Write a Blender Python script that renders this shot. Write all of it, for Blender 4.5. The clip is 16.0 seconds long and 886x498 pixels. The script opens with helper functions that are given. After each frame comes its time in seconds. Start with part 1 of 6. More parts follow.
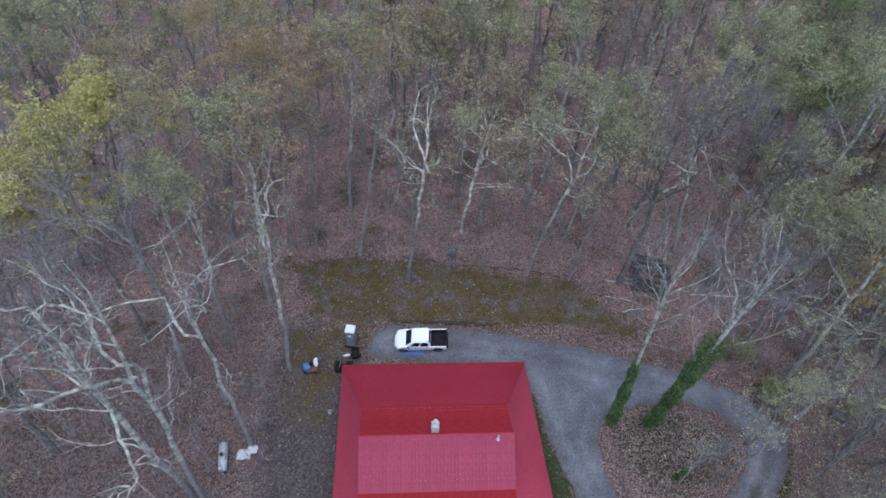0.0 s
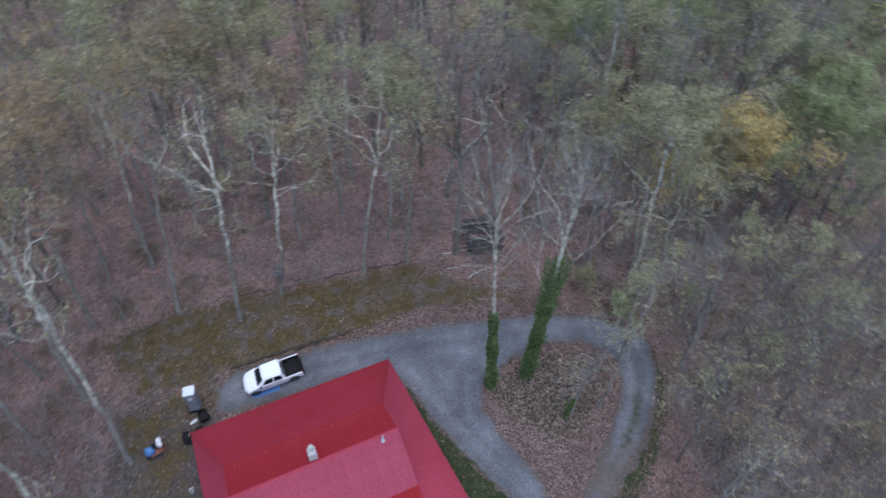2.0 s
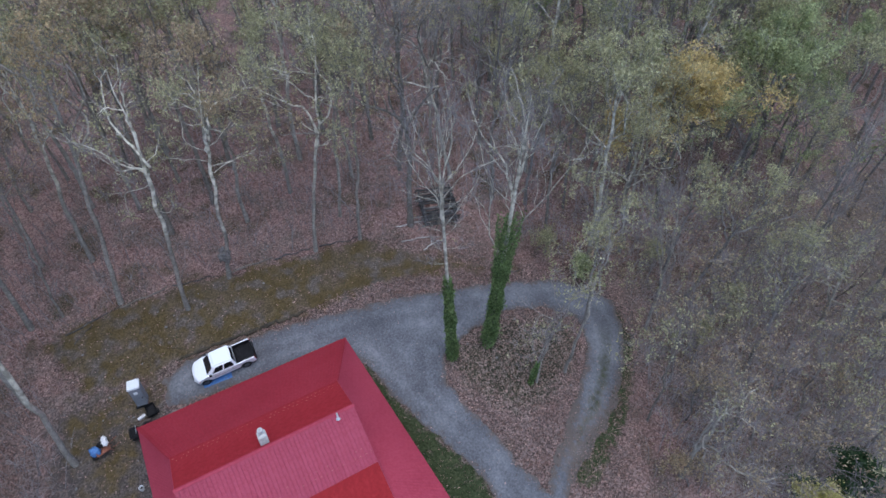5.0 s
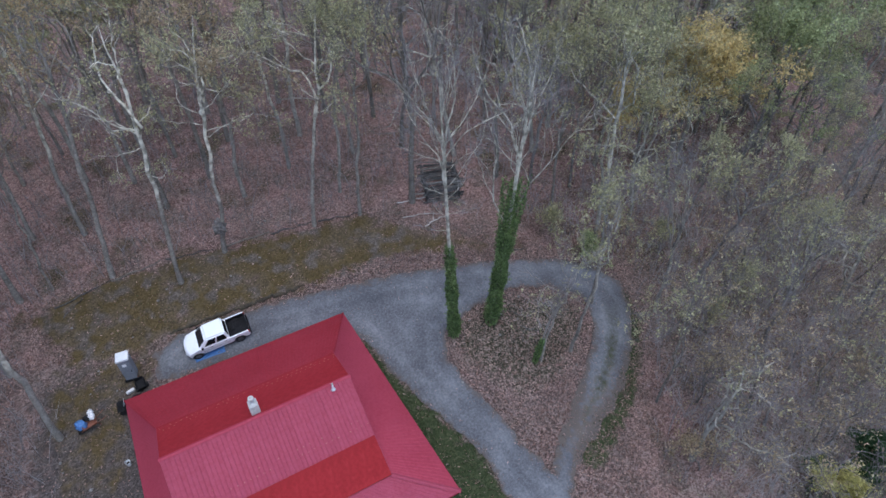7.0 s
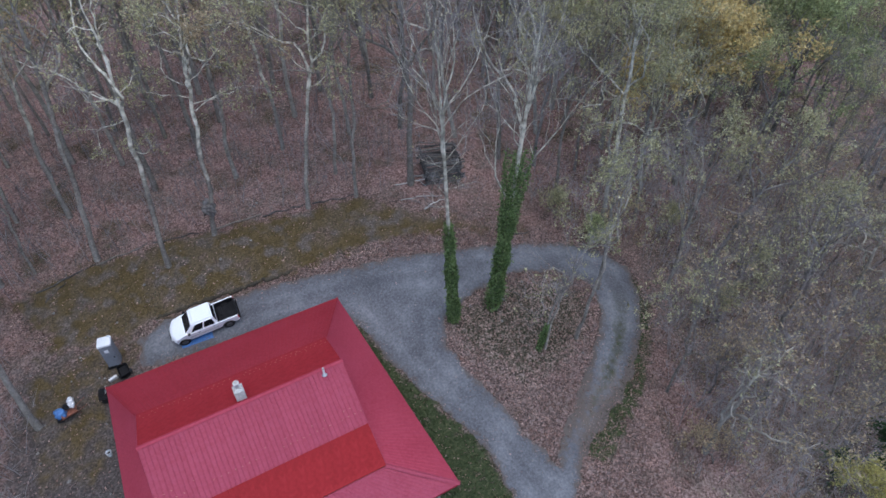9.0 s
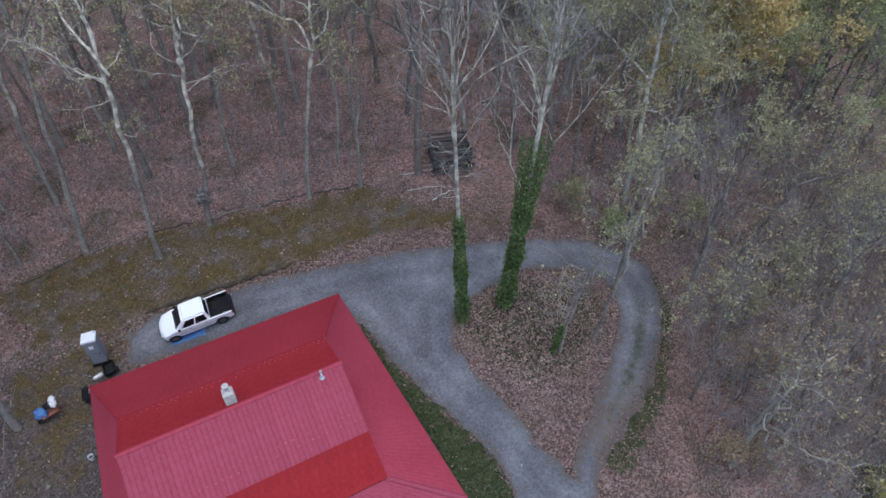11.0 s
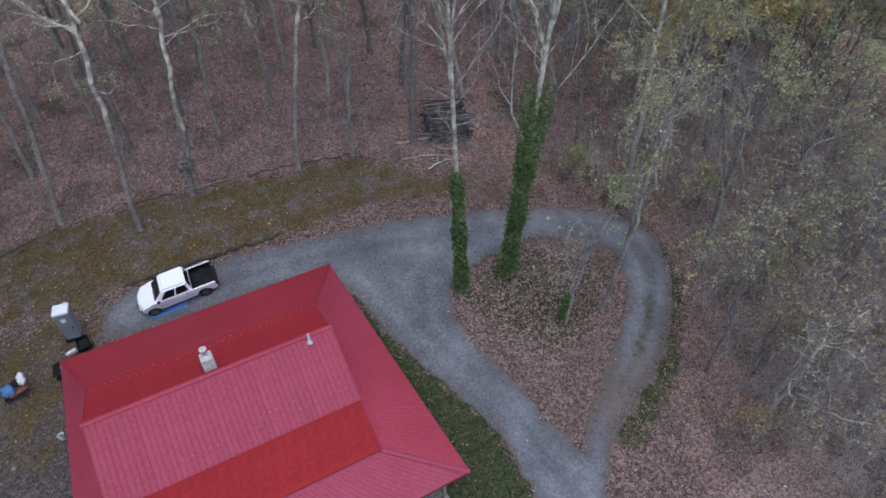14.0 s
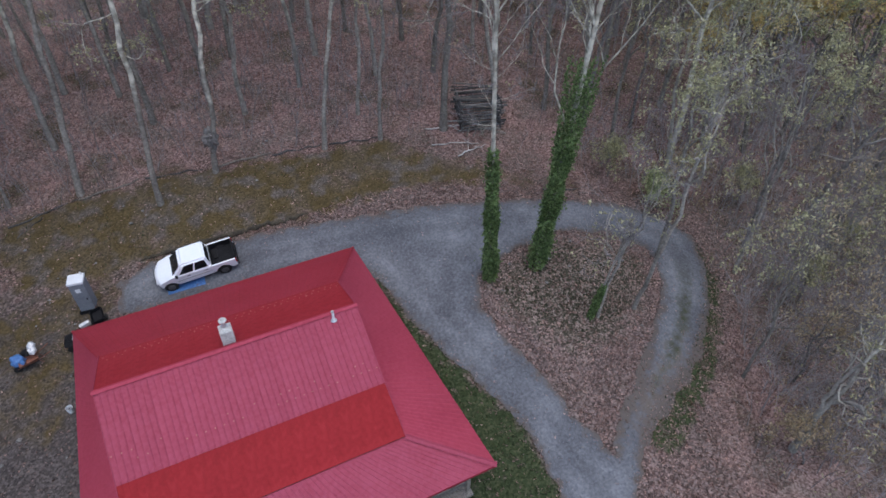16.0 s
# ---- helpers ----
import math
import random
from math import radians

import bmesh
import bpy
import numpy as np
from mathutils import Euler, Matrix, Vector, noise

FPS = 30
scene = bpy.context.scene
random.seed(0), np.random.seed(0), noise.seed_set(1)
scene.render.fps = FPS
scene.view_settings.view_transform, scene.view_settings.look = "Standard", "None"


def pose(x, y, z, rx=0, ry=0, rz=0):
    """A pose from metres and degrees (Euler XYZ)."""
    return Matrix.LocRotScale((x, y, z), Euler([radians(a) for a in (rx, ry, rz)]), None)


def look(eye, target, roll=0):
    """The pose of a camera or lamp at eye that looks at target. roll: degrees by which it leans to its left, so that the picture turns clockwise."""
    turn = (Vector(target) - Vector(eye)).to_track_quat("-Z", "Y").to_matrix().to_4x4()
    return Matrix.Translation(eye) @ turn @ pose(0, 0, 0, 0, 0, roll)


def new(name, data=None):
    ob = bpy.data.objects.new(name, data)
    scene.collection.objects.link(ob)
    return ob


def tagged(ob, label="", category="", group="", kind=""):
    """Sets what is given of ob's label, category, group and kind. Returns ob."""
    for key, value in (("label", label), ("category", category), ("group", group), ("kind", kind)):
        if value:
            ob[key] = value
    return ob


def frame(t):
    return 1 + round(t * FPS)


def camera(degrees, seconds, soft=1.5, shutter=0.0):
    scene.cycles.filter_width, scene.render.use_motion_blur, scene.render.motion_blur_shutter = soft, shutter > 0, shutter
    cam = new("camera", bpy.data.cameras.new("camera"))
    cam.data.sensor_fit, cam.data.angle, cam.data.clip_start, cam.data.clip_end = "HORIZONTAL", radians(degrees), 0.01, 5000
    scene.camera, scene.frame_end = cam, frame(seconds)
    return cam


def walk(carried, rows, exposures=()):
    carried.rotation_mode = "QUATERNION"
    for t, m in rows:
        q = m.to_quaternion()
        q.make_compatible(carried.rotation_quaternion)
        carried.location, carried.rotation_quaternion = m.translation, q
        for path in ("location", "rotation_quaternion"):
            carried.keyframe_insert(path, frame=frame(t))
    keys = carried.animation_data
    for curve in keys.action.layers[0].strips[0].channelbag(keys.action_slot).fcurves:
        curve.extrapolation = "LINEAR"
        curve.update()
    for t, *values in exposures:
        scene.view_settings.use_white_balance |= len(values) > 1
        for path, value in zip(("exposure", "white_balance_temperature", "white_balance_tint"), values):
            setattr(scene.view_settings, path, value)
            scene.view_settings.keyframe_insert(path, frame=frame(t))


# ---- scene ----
# camera and its flight
cam = camera(71.95, 16.0, soft=1.6, shutter=0.5)
PATH = [
    (0, pose(-1.90, -2.44, 44.42, 42.87, -2.65, -2.75)),
    (0.5, pose(-2.33, -2.10, 44.91, 42.06, -2.84, -1.28)),
    (1, pose(-2.28, -2.04, 44.60, 42.27, -2.55, -2.35)),
    (1.5, pose(-1.52, -2.80, 41.25, 45.58, -1.84, -12.23)),
    (2, pose(-0.82, -3.35, 40.04, 47.18, -0.33, -25.63)),
    (2.5, pose(0.27, -3.34, 40.12, 46.52, 0.81, -30.29)),
    (3, pose(0.91, -3.44, 39.98, 46.19, 1.26, -30.60)),
    (3.5, pose(1.01, -3.52, 39.61, 46.16, 1.26, -30.40)),
    (4, pose(1.01, -3.59, 38.99, 46.14, 1.13, -30.15)),
    (6.5, pose(0.43, -4.72, 35.22, 47.16, 0.73, -29.37)),
    (7, pose(0.57, -4.63, 34.56, 47.23, 0.73, -29.17)),
    (7.5, pose(0.75, -4.56, 33.92, 47.19, 0.74, -28.92)),
    (8, pose(0.85, -4.55, 33.26, 47.19, 0.78, -28.74)),
    (8.5, pose(0.92, -4.43, 32.67, 47.30, 0.84, -28.92)),
    (11, pose(1.85, -2.33, 30.30, 46.82, 0.67, -27.98)),
    (11.5, pose(1.79, -2.13, 29.64, 46.89, 0.36, -27.01)),
    (12, pose(2.22, -2.17, 29.23, 46.86, 0.97, -28.55)),
    (12.5, pose(2.56, -2.15, 28.83, 46.77, 1.54, -29.64)),
    (13, pose(2.46, -2.12, 28.24, 46.91, 1.52, -29.49)),
    (13.5, pose(2.20, -2.22, 27.52, 47.21, 1.34, -29.13)),
    (14, pose(1.79, -2.37, 26.79, 47.68, 0.96, -28.54)),
    (14.5, pose(0.81, -2.17, 26.01, 48.21, -0.69, -24.95)),
    (15, pose(0.36, -2.03, 25.54, 48.42, -1.27, -23.93)),
    (15.5, pose(0.57, -1.97, 25.18, 48.66, -0.71, -25.27)),
    (16, pose(0.94, -1.79, 24.85, 48.65, -0.26, -26.08)),
]
walk(cam, PATH, exposures=((0, 1.04, 6020, 9), (8, 1.03, 6210, 9), (16, 0.97, 6500, 10)))

# overcast evening light: soft sky and a wide weak sun from the south-west
world = bpy.data.worlds.new("sky")
world.use_nodes = True
scene.world = world
wt = world.node_tree
sky = wt.nodes.new("ShaderNodeTexSky")
sky.sky_type = "NISHITA"
sky.sun_disc = False
sky.sun_elevation = radians(78)
sky.sun_rotation = radians(180)
sky.air_density = 1.0
sky.dust_density = 1.5
sky.ozone_density = 1.0
background = wt.nodes["Background"]
background.inputs["Strength"].default_value = 0.13
wt.links.new(sky.outputs[0], background.inputs[0])
sun_data = bpy.data.lights.new("sun", "SUN")
sun_data.energy = 0.6
sun_data.angle = radians(70)
sun_data.color = (1.0, 0.98, 0.96)
sun = new("sun", sun_data)
sun.matrix_world = look((0, -8, 60), (0, 0, 0))


# ---- materials ----
def material(name, stops, scale=4.0, fine=40.0, rough=0.85, metal=0.0, bump=0.0, spread=0.12, island=False, space="Object", trans=0.0, spec=0.4):
    """A surface whose colour runs through stops by coarse and fine noise, varied a little from object to object or piece to piece."""
    m = bpy.data.materials.new(name)
    m.use_nodes = True
    nt = m.node_tree
    L = nt.links.new
    bsdf = nt.nodes["Principled BSDF"]
    bsdf.inputs["Roughness"].default_value = rough
    bsdf.inputs["Metallic"].default_value = metal
    bsdf.inputs["Specular IOR Level"].default_value = spec
    tc = nt.nodes.new("ShaderNodeTexCoord")
    if space == "World":
        co = nt.nodes.new("ShaderNodeNewGeometry").outputs["Position"]
    else:
        co = tc.outputs[space]
    big = nt.nodes.new("ShaderNodeTexNoise")
    big.inputs["Scale"].default_value = scale
    big.inputs["Detail"].default_value = 4
    small = nt.nodes.new("ShaderNodeTexNoise")
    small.inputs["Scale"].default_value = fine
    small.inputs["Detail"].default_value = 3
    L(co, big.inputs["Vector"])
    L(co, small.inputs["Vector"])
    add = nt.nodes.new("ShaderNodeMath")
    add.operation = "MULTIPLY_ADD"
    add.inputs[1].default_value = 0.55
    L(small.outputs["Fac"], add.inputs[0])
    half = nt.nodes.new("ShaderNodeMath")
    half.operation = "MULTIPLY"
    half.inputs[1].default_value = 0.45
    L(big.outputs["Fac"], half.inputs[0])
    L(half.outputs[0], add.inputs[2])
    ramp = nt.nodes.new("ShaderNodeValToRGB")
    cr = ramp.color_ramp
    lo, hi = 0.36, 0.64
    for i, c in enumerate(stops):
        pos = lo + (hi - lo) * i / max(1, len(stops) - 1)
        e = cr.elements[i] if i < 2 else cr.elements.new(pos)
        e.position = pos
        e.color = (*c, 1)
    L(add.outputs[0], ramp.inputs[0])
    hsv = nt.nodes.new("ShaderNodeHueSaturation")
    L(ramp.outputs[0], hsv.inputs["Color"])
    rnd = nt.nodes.new("ShaderNodeNewGeometry").outputs["Random Per Island"] if island else nt.nodes.new("ShaderNodeObjectInfo").outputs["Random"]
    mr = nt.nodes.new("ShaderNodeMapRange")
    mr.inputs["To Min"].default_value = 1 - spread
    mr.inputs["To Max"].default_value = 1 + spread
    L(rnd, mr.inputs["Value"])
    L(mr.outputs[0], hsv.inputs["Value"])
    L(hsv.outputs[0], bsdf.inputs["Base Color"])
    if bump:
        b = nt.nodes.new("ShaderNodeBump")
        b.inputs["Strength"].default_value = bump
        b.inputs["Distance"].default_value = 0.05
        L(add.outputs[0], b.inputs["Height"])
        L(b.outputs[0], bsdf.inputs["Normal"])
    if trans:
        tr = nt.nodes.new("ShaderNodeBsdfTranslucent")
        L(hsv.outputs[0], tr.inputs[0])
        mix = nt.nodes.new("ShaderNodeMixShader")
        mix.inputs[0].default_value = trans
        L(bsdf.outputs[0], mix.inputs[1])
        L(tr.outputs[0], mix.inputs[2])
        L(mix.outputs[0], nt.nodes["Material Output"].inputs[0])
    return m


def leaf(name, *stops, spread=0.28):
    return material(name, stops, scale=0.35, fine=6, rough=0.7, spread=spread, island=True, trans=0.45, spec=0.2)


M = dict(
    bark_pale=material("pale_bark", [(0.19, 0.172, 0.15), (0.285, 0.262, 0.23), (0.41, 0.38, 0.335)], 0.9, 7, 0.9, bump=0.4, spread=0.15),
    bark_white=material("white_peeling_bark", [(0.14, 0.125, 0.108), (0.23, 0.208, 0.18), (0.36, 0.33, 0.285)], 0.9, 7, 0.9, bump=0.4, spread=0.15),
    bark_grey=material("grey_bark", [(0.125, 0.11, 0.094), (0.245, 0.221, 0.192), (0.375, 0.344, 0.3)], 0.6, 6, 0.95, bump=0.3, spread=0.3),
    bark_dark=material("dark_bark", [(0.1, 0.09, 0.084), (0.205, 0.188, 0.176), (0.32, 0.296, 0.28)], 0.6, 6, 0.95, bump=0.3, spread=0.3),
    twig=material("twig_bark", [(0.165, 0.15, 0.15), (0.25, 0.23, 0.23), (0.345, 0.32, 0.32)], 0.3, 3, 0.95, spread=0.3),
    olive=leaf("olive_leaf", (0.255, 0.242, 0.135), (0.425, 0.405, 0.235), (0.62, 0.59, 0.37), spread=0.45),
    green=leaf("green_leaf", (0.21, 0.24, 0.115), (0.365, 0.4, 0.205), (0.54, 0.57, 0.32), spread=0.45),
    fresh=leaf("fresh_green_leaf", (0.14, 0.23, 0.06), (0.22, 0.34, 0.1), (0.33, 0.46, 0.17)),
    yellow=leaf("yellow_leaf", (0.44, 0.4, 0.15), (0.62, 0.57, 0.24), (0.77, 0.72, 0.38), spread=0.35),
    ochre=leaf("ochre_leaf", (0.42, 0.315, 0.13), (0.6, 0.47, 0.21), (0.72, 0.6, 0.32), spread=0.35),
    brown=leaf("brown_bud_leaf", (0.275, 0.21, 0.13), (0.43, 0.34, 0.22), (0.6, 0.5, 0.34), spread=0.45),
    evergreen=leaf("evergreen_leaf", (0.035, 0.07, 0.03), (0.06, 0.115, 0.05), (0.1, 0.17, 0.08), spread=0.4),
    russet=leaf("russet_bud_leaf", (0.33, 0.235, 0.125), (0.49, 0.365, 0.205), (0.64, 0.5, 0.31), spread=0.4),
    ivy=leaf("ivy_leaf", (0.09, 0.142, 0.052), (0.175, 0.25, 0.1), (0.28, 0.36, 0.165), spread=0.5),
    litter=leaf("fallen_leaf", (0.165, 0.1, 0.082), (0.335, 0.22, 0.192), (0.52, 0.38, 0.335), spread=0.55),
    grass=leaf("grass_blade", (0.028, 0.042, 0.018), (0.05, 0.07, 0.03), (0.085, 0.1, 0.05), spread=0.3),
    gravel=material("gravel", [(0.088, 0.09, 0.1), (0.138, 0.142, 0.156), (0.2, 0.206, 0.22)], 0.35, 7, 0.95, bump=0.35, space="World", spread=0),
    # roof reds: each slope's sky sheen and shade are put into its colour
    red_deep=material("red_roof_deep_tone", [(0.235, 0.011, 0.015), (0.28, 0.0145, 0.0195), (0.315, 0.02, 0.026)], 0.5, 5, 0.5, spread=0.025, spec=0.12),
    red_mid=material("red_roof_mid_tone", [(0.235, 0.016, 0.0215), (0.272, 0.021, 0.028), (0.305, 0.027, 0.036)], 0.4, 5, 0.55, spread=0.025, spec=0.12),
    red_pink=material("red_roof_pink_tone", [(0.31, 0.05, 0.08), (0.345, 0.062, 0.098), (0.375, 0.074, 0.115)], 0.6, 7, 0.6, spread=0.03, spec=0.12),
    red_dim=material("red_roof_dim_tone", [(0.265, 0.0245, 0.037), (0.3, 0.03, 0.046), (0.33, 0.037, 0.056)], 0.35, 6, 0.6, spread=0.03, spec=0.12),
    red_soft=material("red_roof_soft_tone", [(0.325, 0.042, 0.068), (0.365, 0.051, 0.081), (0.395, 0.06, 0.094)], 0.35, 6, 0.6, spread=0.03, spec=0.12),
    washer=material("screw_washer", [(0.42, 0.17, 0.11), (0.6, 0.36, 0.26)], 2, 9, 0.5),
    stone=material("painted_masonry", [(0.3, 0.285, 0.265), (0.44, 0.425, 0.4), (0.56, 0.54, 0.51)], 2, 14, 0.9, bump=0.3),
    galv=material("galvanised_steel", [(0.4, 0.41, 0.42), (0.55, 0.56, 0.57), (0.68, 0.68, 0.68)], 3, 25, 0.4, 0.7),
    wood=material("weathered_wood", [(0.1, 0.085, 0.07), (0.19, 0.165, 0.14), (0.3, 0.265, 0.23)], 1.5, 14, 0.9, bump=0.3, spread=0.25),
    ruin=material("rotten_log", [(0.045, 0.042, 0.04), (0.1, 0.095, 0.09), (0.2, 0.19, 0.18)], 1.5, 12, 0.95, bump=0.3, spread=0.5),
    log=material("log_wall", [(0.1, 0.06, 0.035), (0.18, 0.115, 0.07), (0.26, 0.17, 0.11)], 1.5, 14, 0.85, bump=0.3, spread=0.2),
    white=material("white_car_paint", [(0.82, 0.86, 0.9), (0.86, 0.89, 0.92), (0.88, 0.91, 0.93)], 0.8, 12, 0.3, spread=0, spec=0.5),
    limewash=material("limewashed_masonry", [(0.36, 0.345, 0.32), (0.5, 0.485, 0.455), (0.62, 0.605, 0.575)], 3, 14, 0.9, bump=0.2),
    glass=material("dark_glass", [(0.012, 0.014, 0.016), (0.02, 0.022, 0.025)], 1, 8, 0.08, spread=0, spec=0.6),
    black=material("black_plastic", [(0.007, 0.007, 0.008), (0.013, 0.013, 0.015), (0.024, 0.024, 0.026)], 2, 20, 0.75, spread=0, spec=0.2),
    rubber=material("tyre_rubber", [(0.014, 0.014, 0.014), (0.03, 0.03, 0.03)], 3, 30, 0.9, spread=0),
    rim=material("wheel_alloy", [(0.1, 0.1, 0.105), (0.17, 0.17, 0.175)], 3, 20, 0.4, 0.6, spread=0),
    lamp_red=material("red_lens", [(0.3, 0.01, 0.01), (0.4, 0.02, 0.02)], 3, 20, 0.2, spread=0),
    lamp=material("clear_lens", [(0.5, 0.5, 0.5), (0.65, 0.65, 0.65)], 3, 20, 0.15, spread=0),
    loo_grey=material("grey_moulded_plastic", [(0.16, 0.175, 0.2), (0.21, 0.225, 0.25), (0.26, 0.275, 0.3)], 1.2, 14, 0.55, spread=0),
    loo_white=material("white_moulded_plastic", [(0.66, 0.68, 0.7), (0.76, 0.78, 0.8), (0.82, 0.83, 0.84)], 1.2, 14, 0.5, spread=0),
    blue=material("blue_sheet", [(0.045, 0.12, 0.32), (0.075, 0.19, 0.44), (0.12, 0.27, 0.54)], 3, 14, 0.6, spread=0.05),
    bag=material("white_sack", [(0.55, 0.55, 0.56), (0.7, 0.7, 0.71), (0.8, 0.8, 0.8)], 4, 16, 0.7, spread=0.05),
    earth=material("dark_earth", [(0.028, 0.024, 0.018), (0.055, 0.046, 0.032), (0.1, 0.082, 0.055)], 2.5, 14, 0.95, bump=0.5, spread=0),
    fallen=material("bleached_branch", [(0.3, 0.28, 0.26), (0.45, 0.43, 0.4), (0.6, 0.58, 0.54)], 2, 14, 0.9, bump=0.2),
    rust=material("rusty_steel", [(0.13, 0.05, 0.03), (0.22, 0.09, 0.06), (0.3, 0.14, 0.1)], 5, 25, 0.85),
    tank=material("tank_paint", [(0.45, 0.45, 0.45), (0.62, 0.62, 0.62), (0.74, 0.74, 0.74)], 1.5, 10, 0.55),
    gravel_bit=material("gravel_stone", [(0.13, 0.135, 0.15), (0.19, 0.195, 0.21)], 2, 14, 0.95, island=True, spread=0.35),
    rock=material("grey_rock", [(0.12, 0.112, 0.105), (0.2, 0.19, 0.18), (0.3, 0.29, 0.28)], 2, 14, 0.95, bump=0.4, spread=0.2),
    window=material("window_glass", [(0.02, 0.022, 0.025), (0.03, 0.032, 0.036)], 1, 8, 0.1, spread=0),
)


def peeling(m, dull, white):
    """Bark that is grey-brown and rough near the ground and peels to smooth white higher up the tree."""
    nt = m.node_tree
    L = nt.links.new
    bsdf = nt.nodes["Principled BSDF"]
    old = bsdf.inputs["Base Color"].links[0].from_socket
    tc = nt.nodes.new("ShaderNodeTexCoord")
    sep = nt.nodes.new("ShaderNodeSeparateXYZ")
    L(tc.outputs["Object"], sep.inputs[0])
    n = nt.nodes.new("ShaderNodeTexNoise")
    n.inputs["Scale"].default_value = 1.1
    n.inputs["Detail"].default_value = 5
    L(tc.outputs["Object"], n.inputs["Vector"])
    up = nt.nodes.new("ShaderNodeMapRange")
    up.inputs["From Min"].default_value = 3.0
    up.inputs["From Max"].default_value = 12.0
    L(sep.outputs["Z"], up.inputs["Value"])
    add = nt.nodes.new("ShaderNodeMath")
    add.operation = "MULTIPLY_ADD"
    add.inputs[1].default_value = 1.3
    L(n.outputs["Fac"], add.inputs[0])
    L(up.outputs[0], add.inputs[2])
    cut = nt.nodes.new("ShaderNodeMapRange")
    cut.inputs["From Min"].default_value = 0.85
    cut.inputs["From Max"].default_value = 1.3
    L(add.outputs[0], cut.inputs["Value"])
    mix = nt.nodes.new("ShaderNodeMix")
    mix.data_type = "RGBA"
    L(cut.outputs[0], mix.inputs[0])
    L(old, mix.inputs[6])
    pale = nt.nodes.new("ShaderNodeValToRGB")
    for e, p, c in zip(pale.color_ramp.elements, (0.38, 0.62), (dull, white)):
        e.position, e.color = p, (*c, 1)
    mott = nt.nodes.new("ShaderNodeTexNoise")
    mott.inputs["Scale"].default_value = 2.6
    mott.inputs["Detail"].default_value = 5
    L(tc.outputs["Object"], mott.inputs["Vector"])
    L(mott.outputs["Fac"], pale.inputs[0])
    L(pale.outputs[0], mix.inputs[7])
    L(mix.outputs[2], bsdf.inputs["Base Color"])


peeling(M["bark_pale"], (0.24, 0.222, 0.18), (0.64, 0.6, 0.5))
peeling(M["bark_white"], (0.3, 0.276, 0.222), (0.8, 0.752, 0.63))


# ---- plan ----
def terrain(x, y):
    """Height of the natural ground: a level yard, a bank rising to the woods and a fall to the east."""
    u, v, w = np.tanh((x - 5) / 30), np.tanh((y - 24) / 12), np.tanh((y - 45) / 40)
    g = np.exp(-((x - 17) ** 2 + (y - 19) ** 2) / 64)
    e = np.exp(-((x - 28) ** 2 + (y - 11) ** 2) / 196)
    return 3.242 - 1.258 * u + 1.746 * v + 5.292 * w + 4.959 * u * v - 4.616 * u * u + 1.279 * g + 1.258 * e - 6.074 * u * w


def tz(x, y):
    return float(terrain(np.float64(x), np.float64(y)))


def inside(x, y, poly):
    """Whether points lie in a polygon (arrays)."""
    r = np.zeros(np.shape(x), bool)
    n = len(poly)
    for i in range(n):
        (x0, y0), (x1, y1) = poly[i], poly[(i + 1) % n]
        c = (y0 > y) != (y1 > y)
        r ^= c & (x < (x1 - x0) * (y - y0) / ((y1 - y0) or 1e-9) + x0)
    return r


def edge_distance(x, y, poly):
    """Distance to a polygon's outline, positive inside."""
    d = np.full(np.shape(x), 1e9)
    n = len(poly)
    for i in range(n):
        (x0, y0), (x1, y1) = poly[i], poly[(i + 1) % n]
        ex, ey = x1 - x0, y1 - y0
        s = np.clip(((x - x0) * ex + (y - y0) * ey) / (ex * ex + ey * ey + 1e-9), 0, 1)
        d = np.minimum(d, np.hypot(x - x0 - s * ex, y - y0 - s * ey))
    return np.where(inside(x, y, poly), d, -d)


DRIVE = [(-4.6, 28.3), (-2.7, 28.9), (2.5, 28.1), (6.3, 27.2), (9.2, 26.6), (12.6, 25.7), (16.3, 24.6), (21.0, 23.4), (25.5, 22.4), (28.3, 20.9),
         (29.7, 18.9), (28.8, 16.3), (26.2, 13.4), (23.3, 11.1), (20.3, 9.7), (17.1, 8.3), (15.4, 6.6), (14.6, 0), (14, -40),
         (10.5, -40), (11.2, 0), (11.9, 8.5), (12.0, 11.6), (11.0, 14.2), (9.8, 17.2), (9.1, 19.8), (8.7, 21.8), (7.6, 24.0), (0, 25.2), (-4.9, 26.2)]
ISLAND = [(13.6, 19.5), (15.9, 20.4), (20.4, 21.0), (23.6, 20.3), (25.7, 18.6), (25.0, 16.4), (23.0, 14.4), (20.6, 12.7), (18.5, 11.1), (16.6, 9.9), (15.4, 8.6),
          (14.9, 9.9), (14.35, 12.8), (13.4, 16.1), (13.0, 18.0)]
MOSS = [(-12.6, 37.2), (-6.0, 36.3), (-0.6, 35.1), (6.2, 33.0), (13.1, 32.0), (16.1, 29.1), (18.9, 26.6), (23.2, 24.3), (23.5, 23.9), (18.5, 25.9),
        (13.5, 27.2), (10.3, 27.8), (6.3, 27.9), (2.5, 28.3), (-2.5, 29.0), (-7.0, 29.5), (-9.5, 30.5)]
LAWN = [(7.0, 23.8), (8.75, 21.8), (9.15, 19.8), (9.85, 17.2), (11.05, 14.2), (12.05, 11.6), (11.95, 8.5), (11.2, 0), (8, -10), (6, 5), (6, 22)]
VERGE = [(29.4, 18), (29.0, 15.6), (26.3, 12.6), (23.4, 10.2), (20.5, 8.6), (18.0, 7.4), (17.6, 8.6), (20.3, 9.9), (23.2, 11.3), (26.0, 13.5), (28.6, 16.4)]
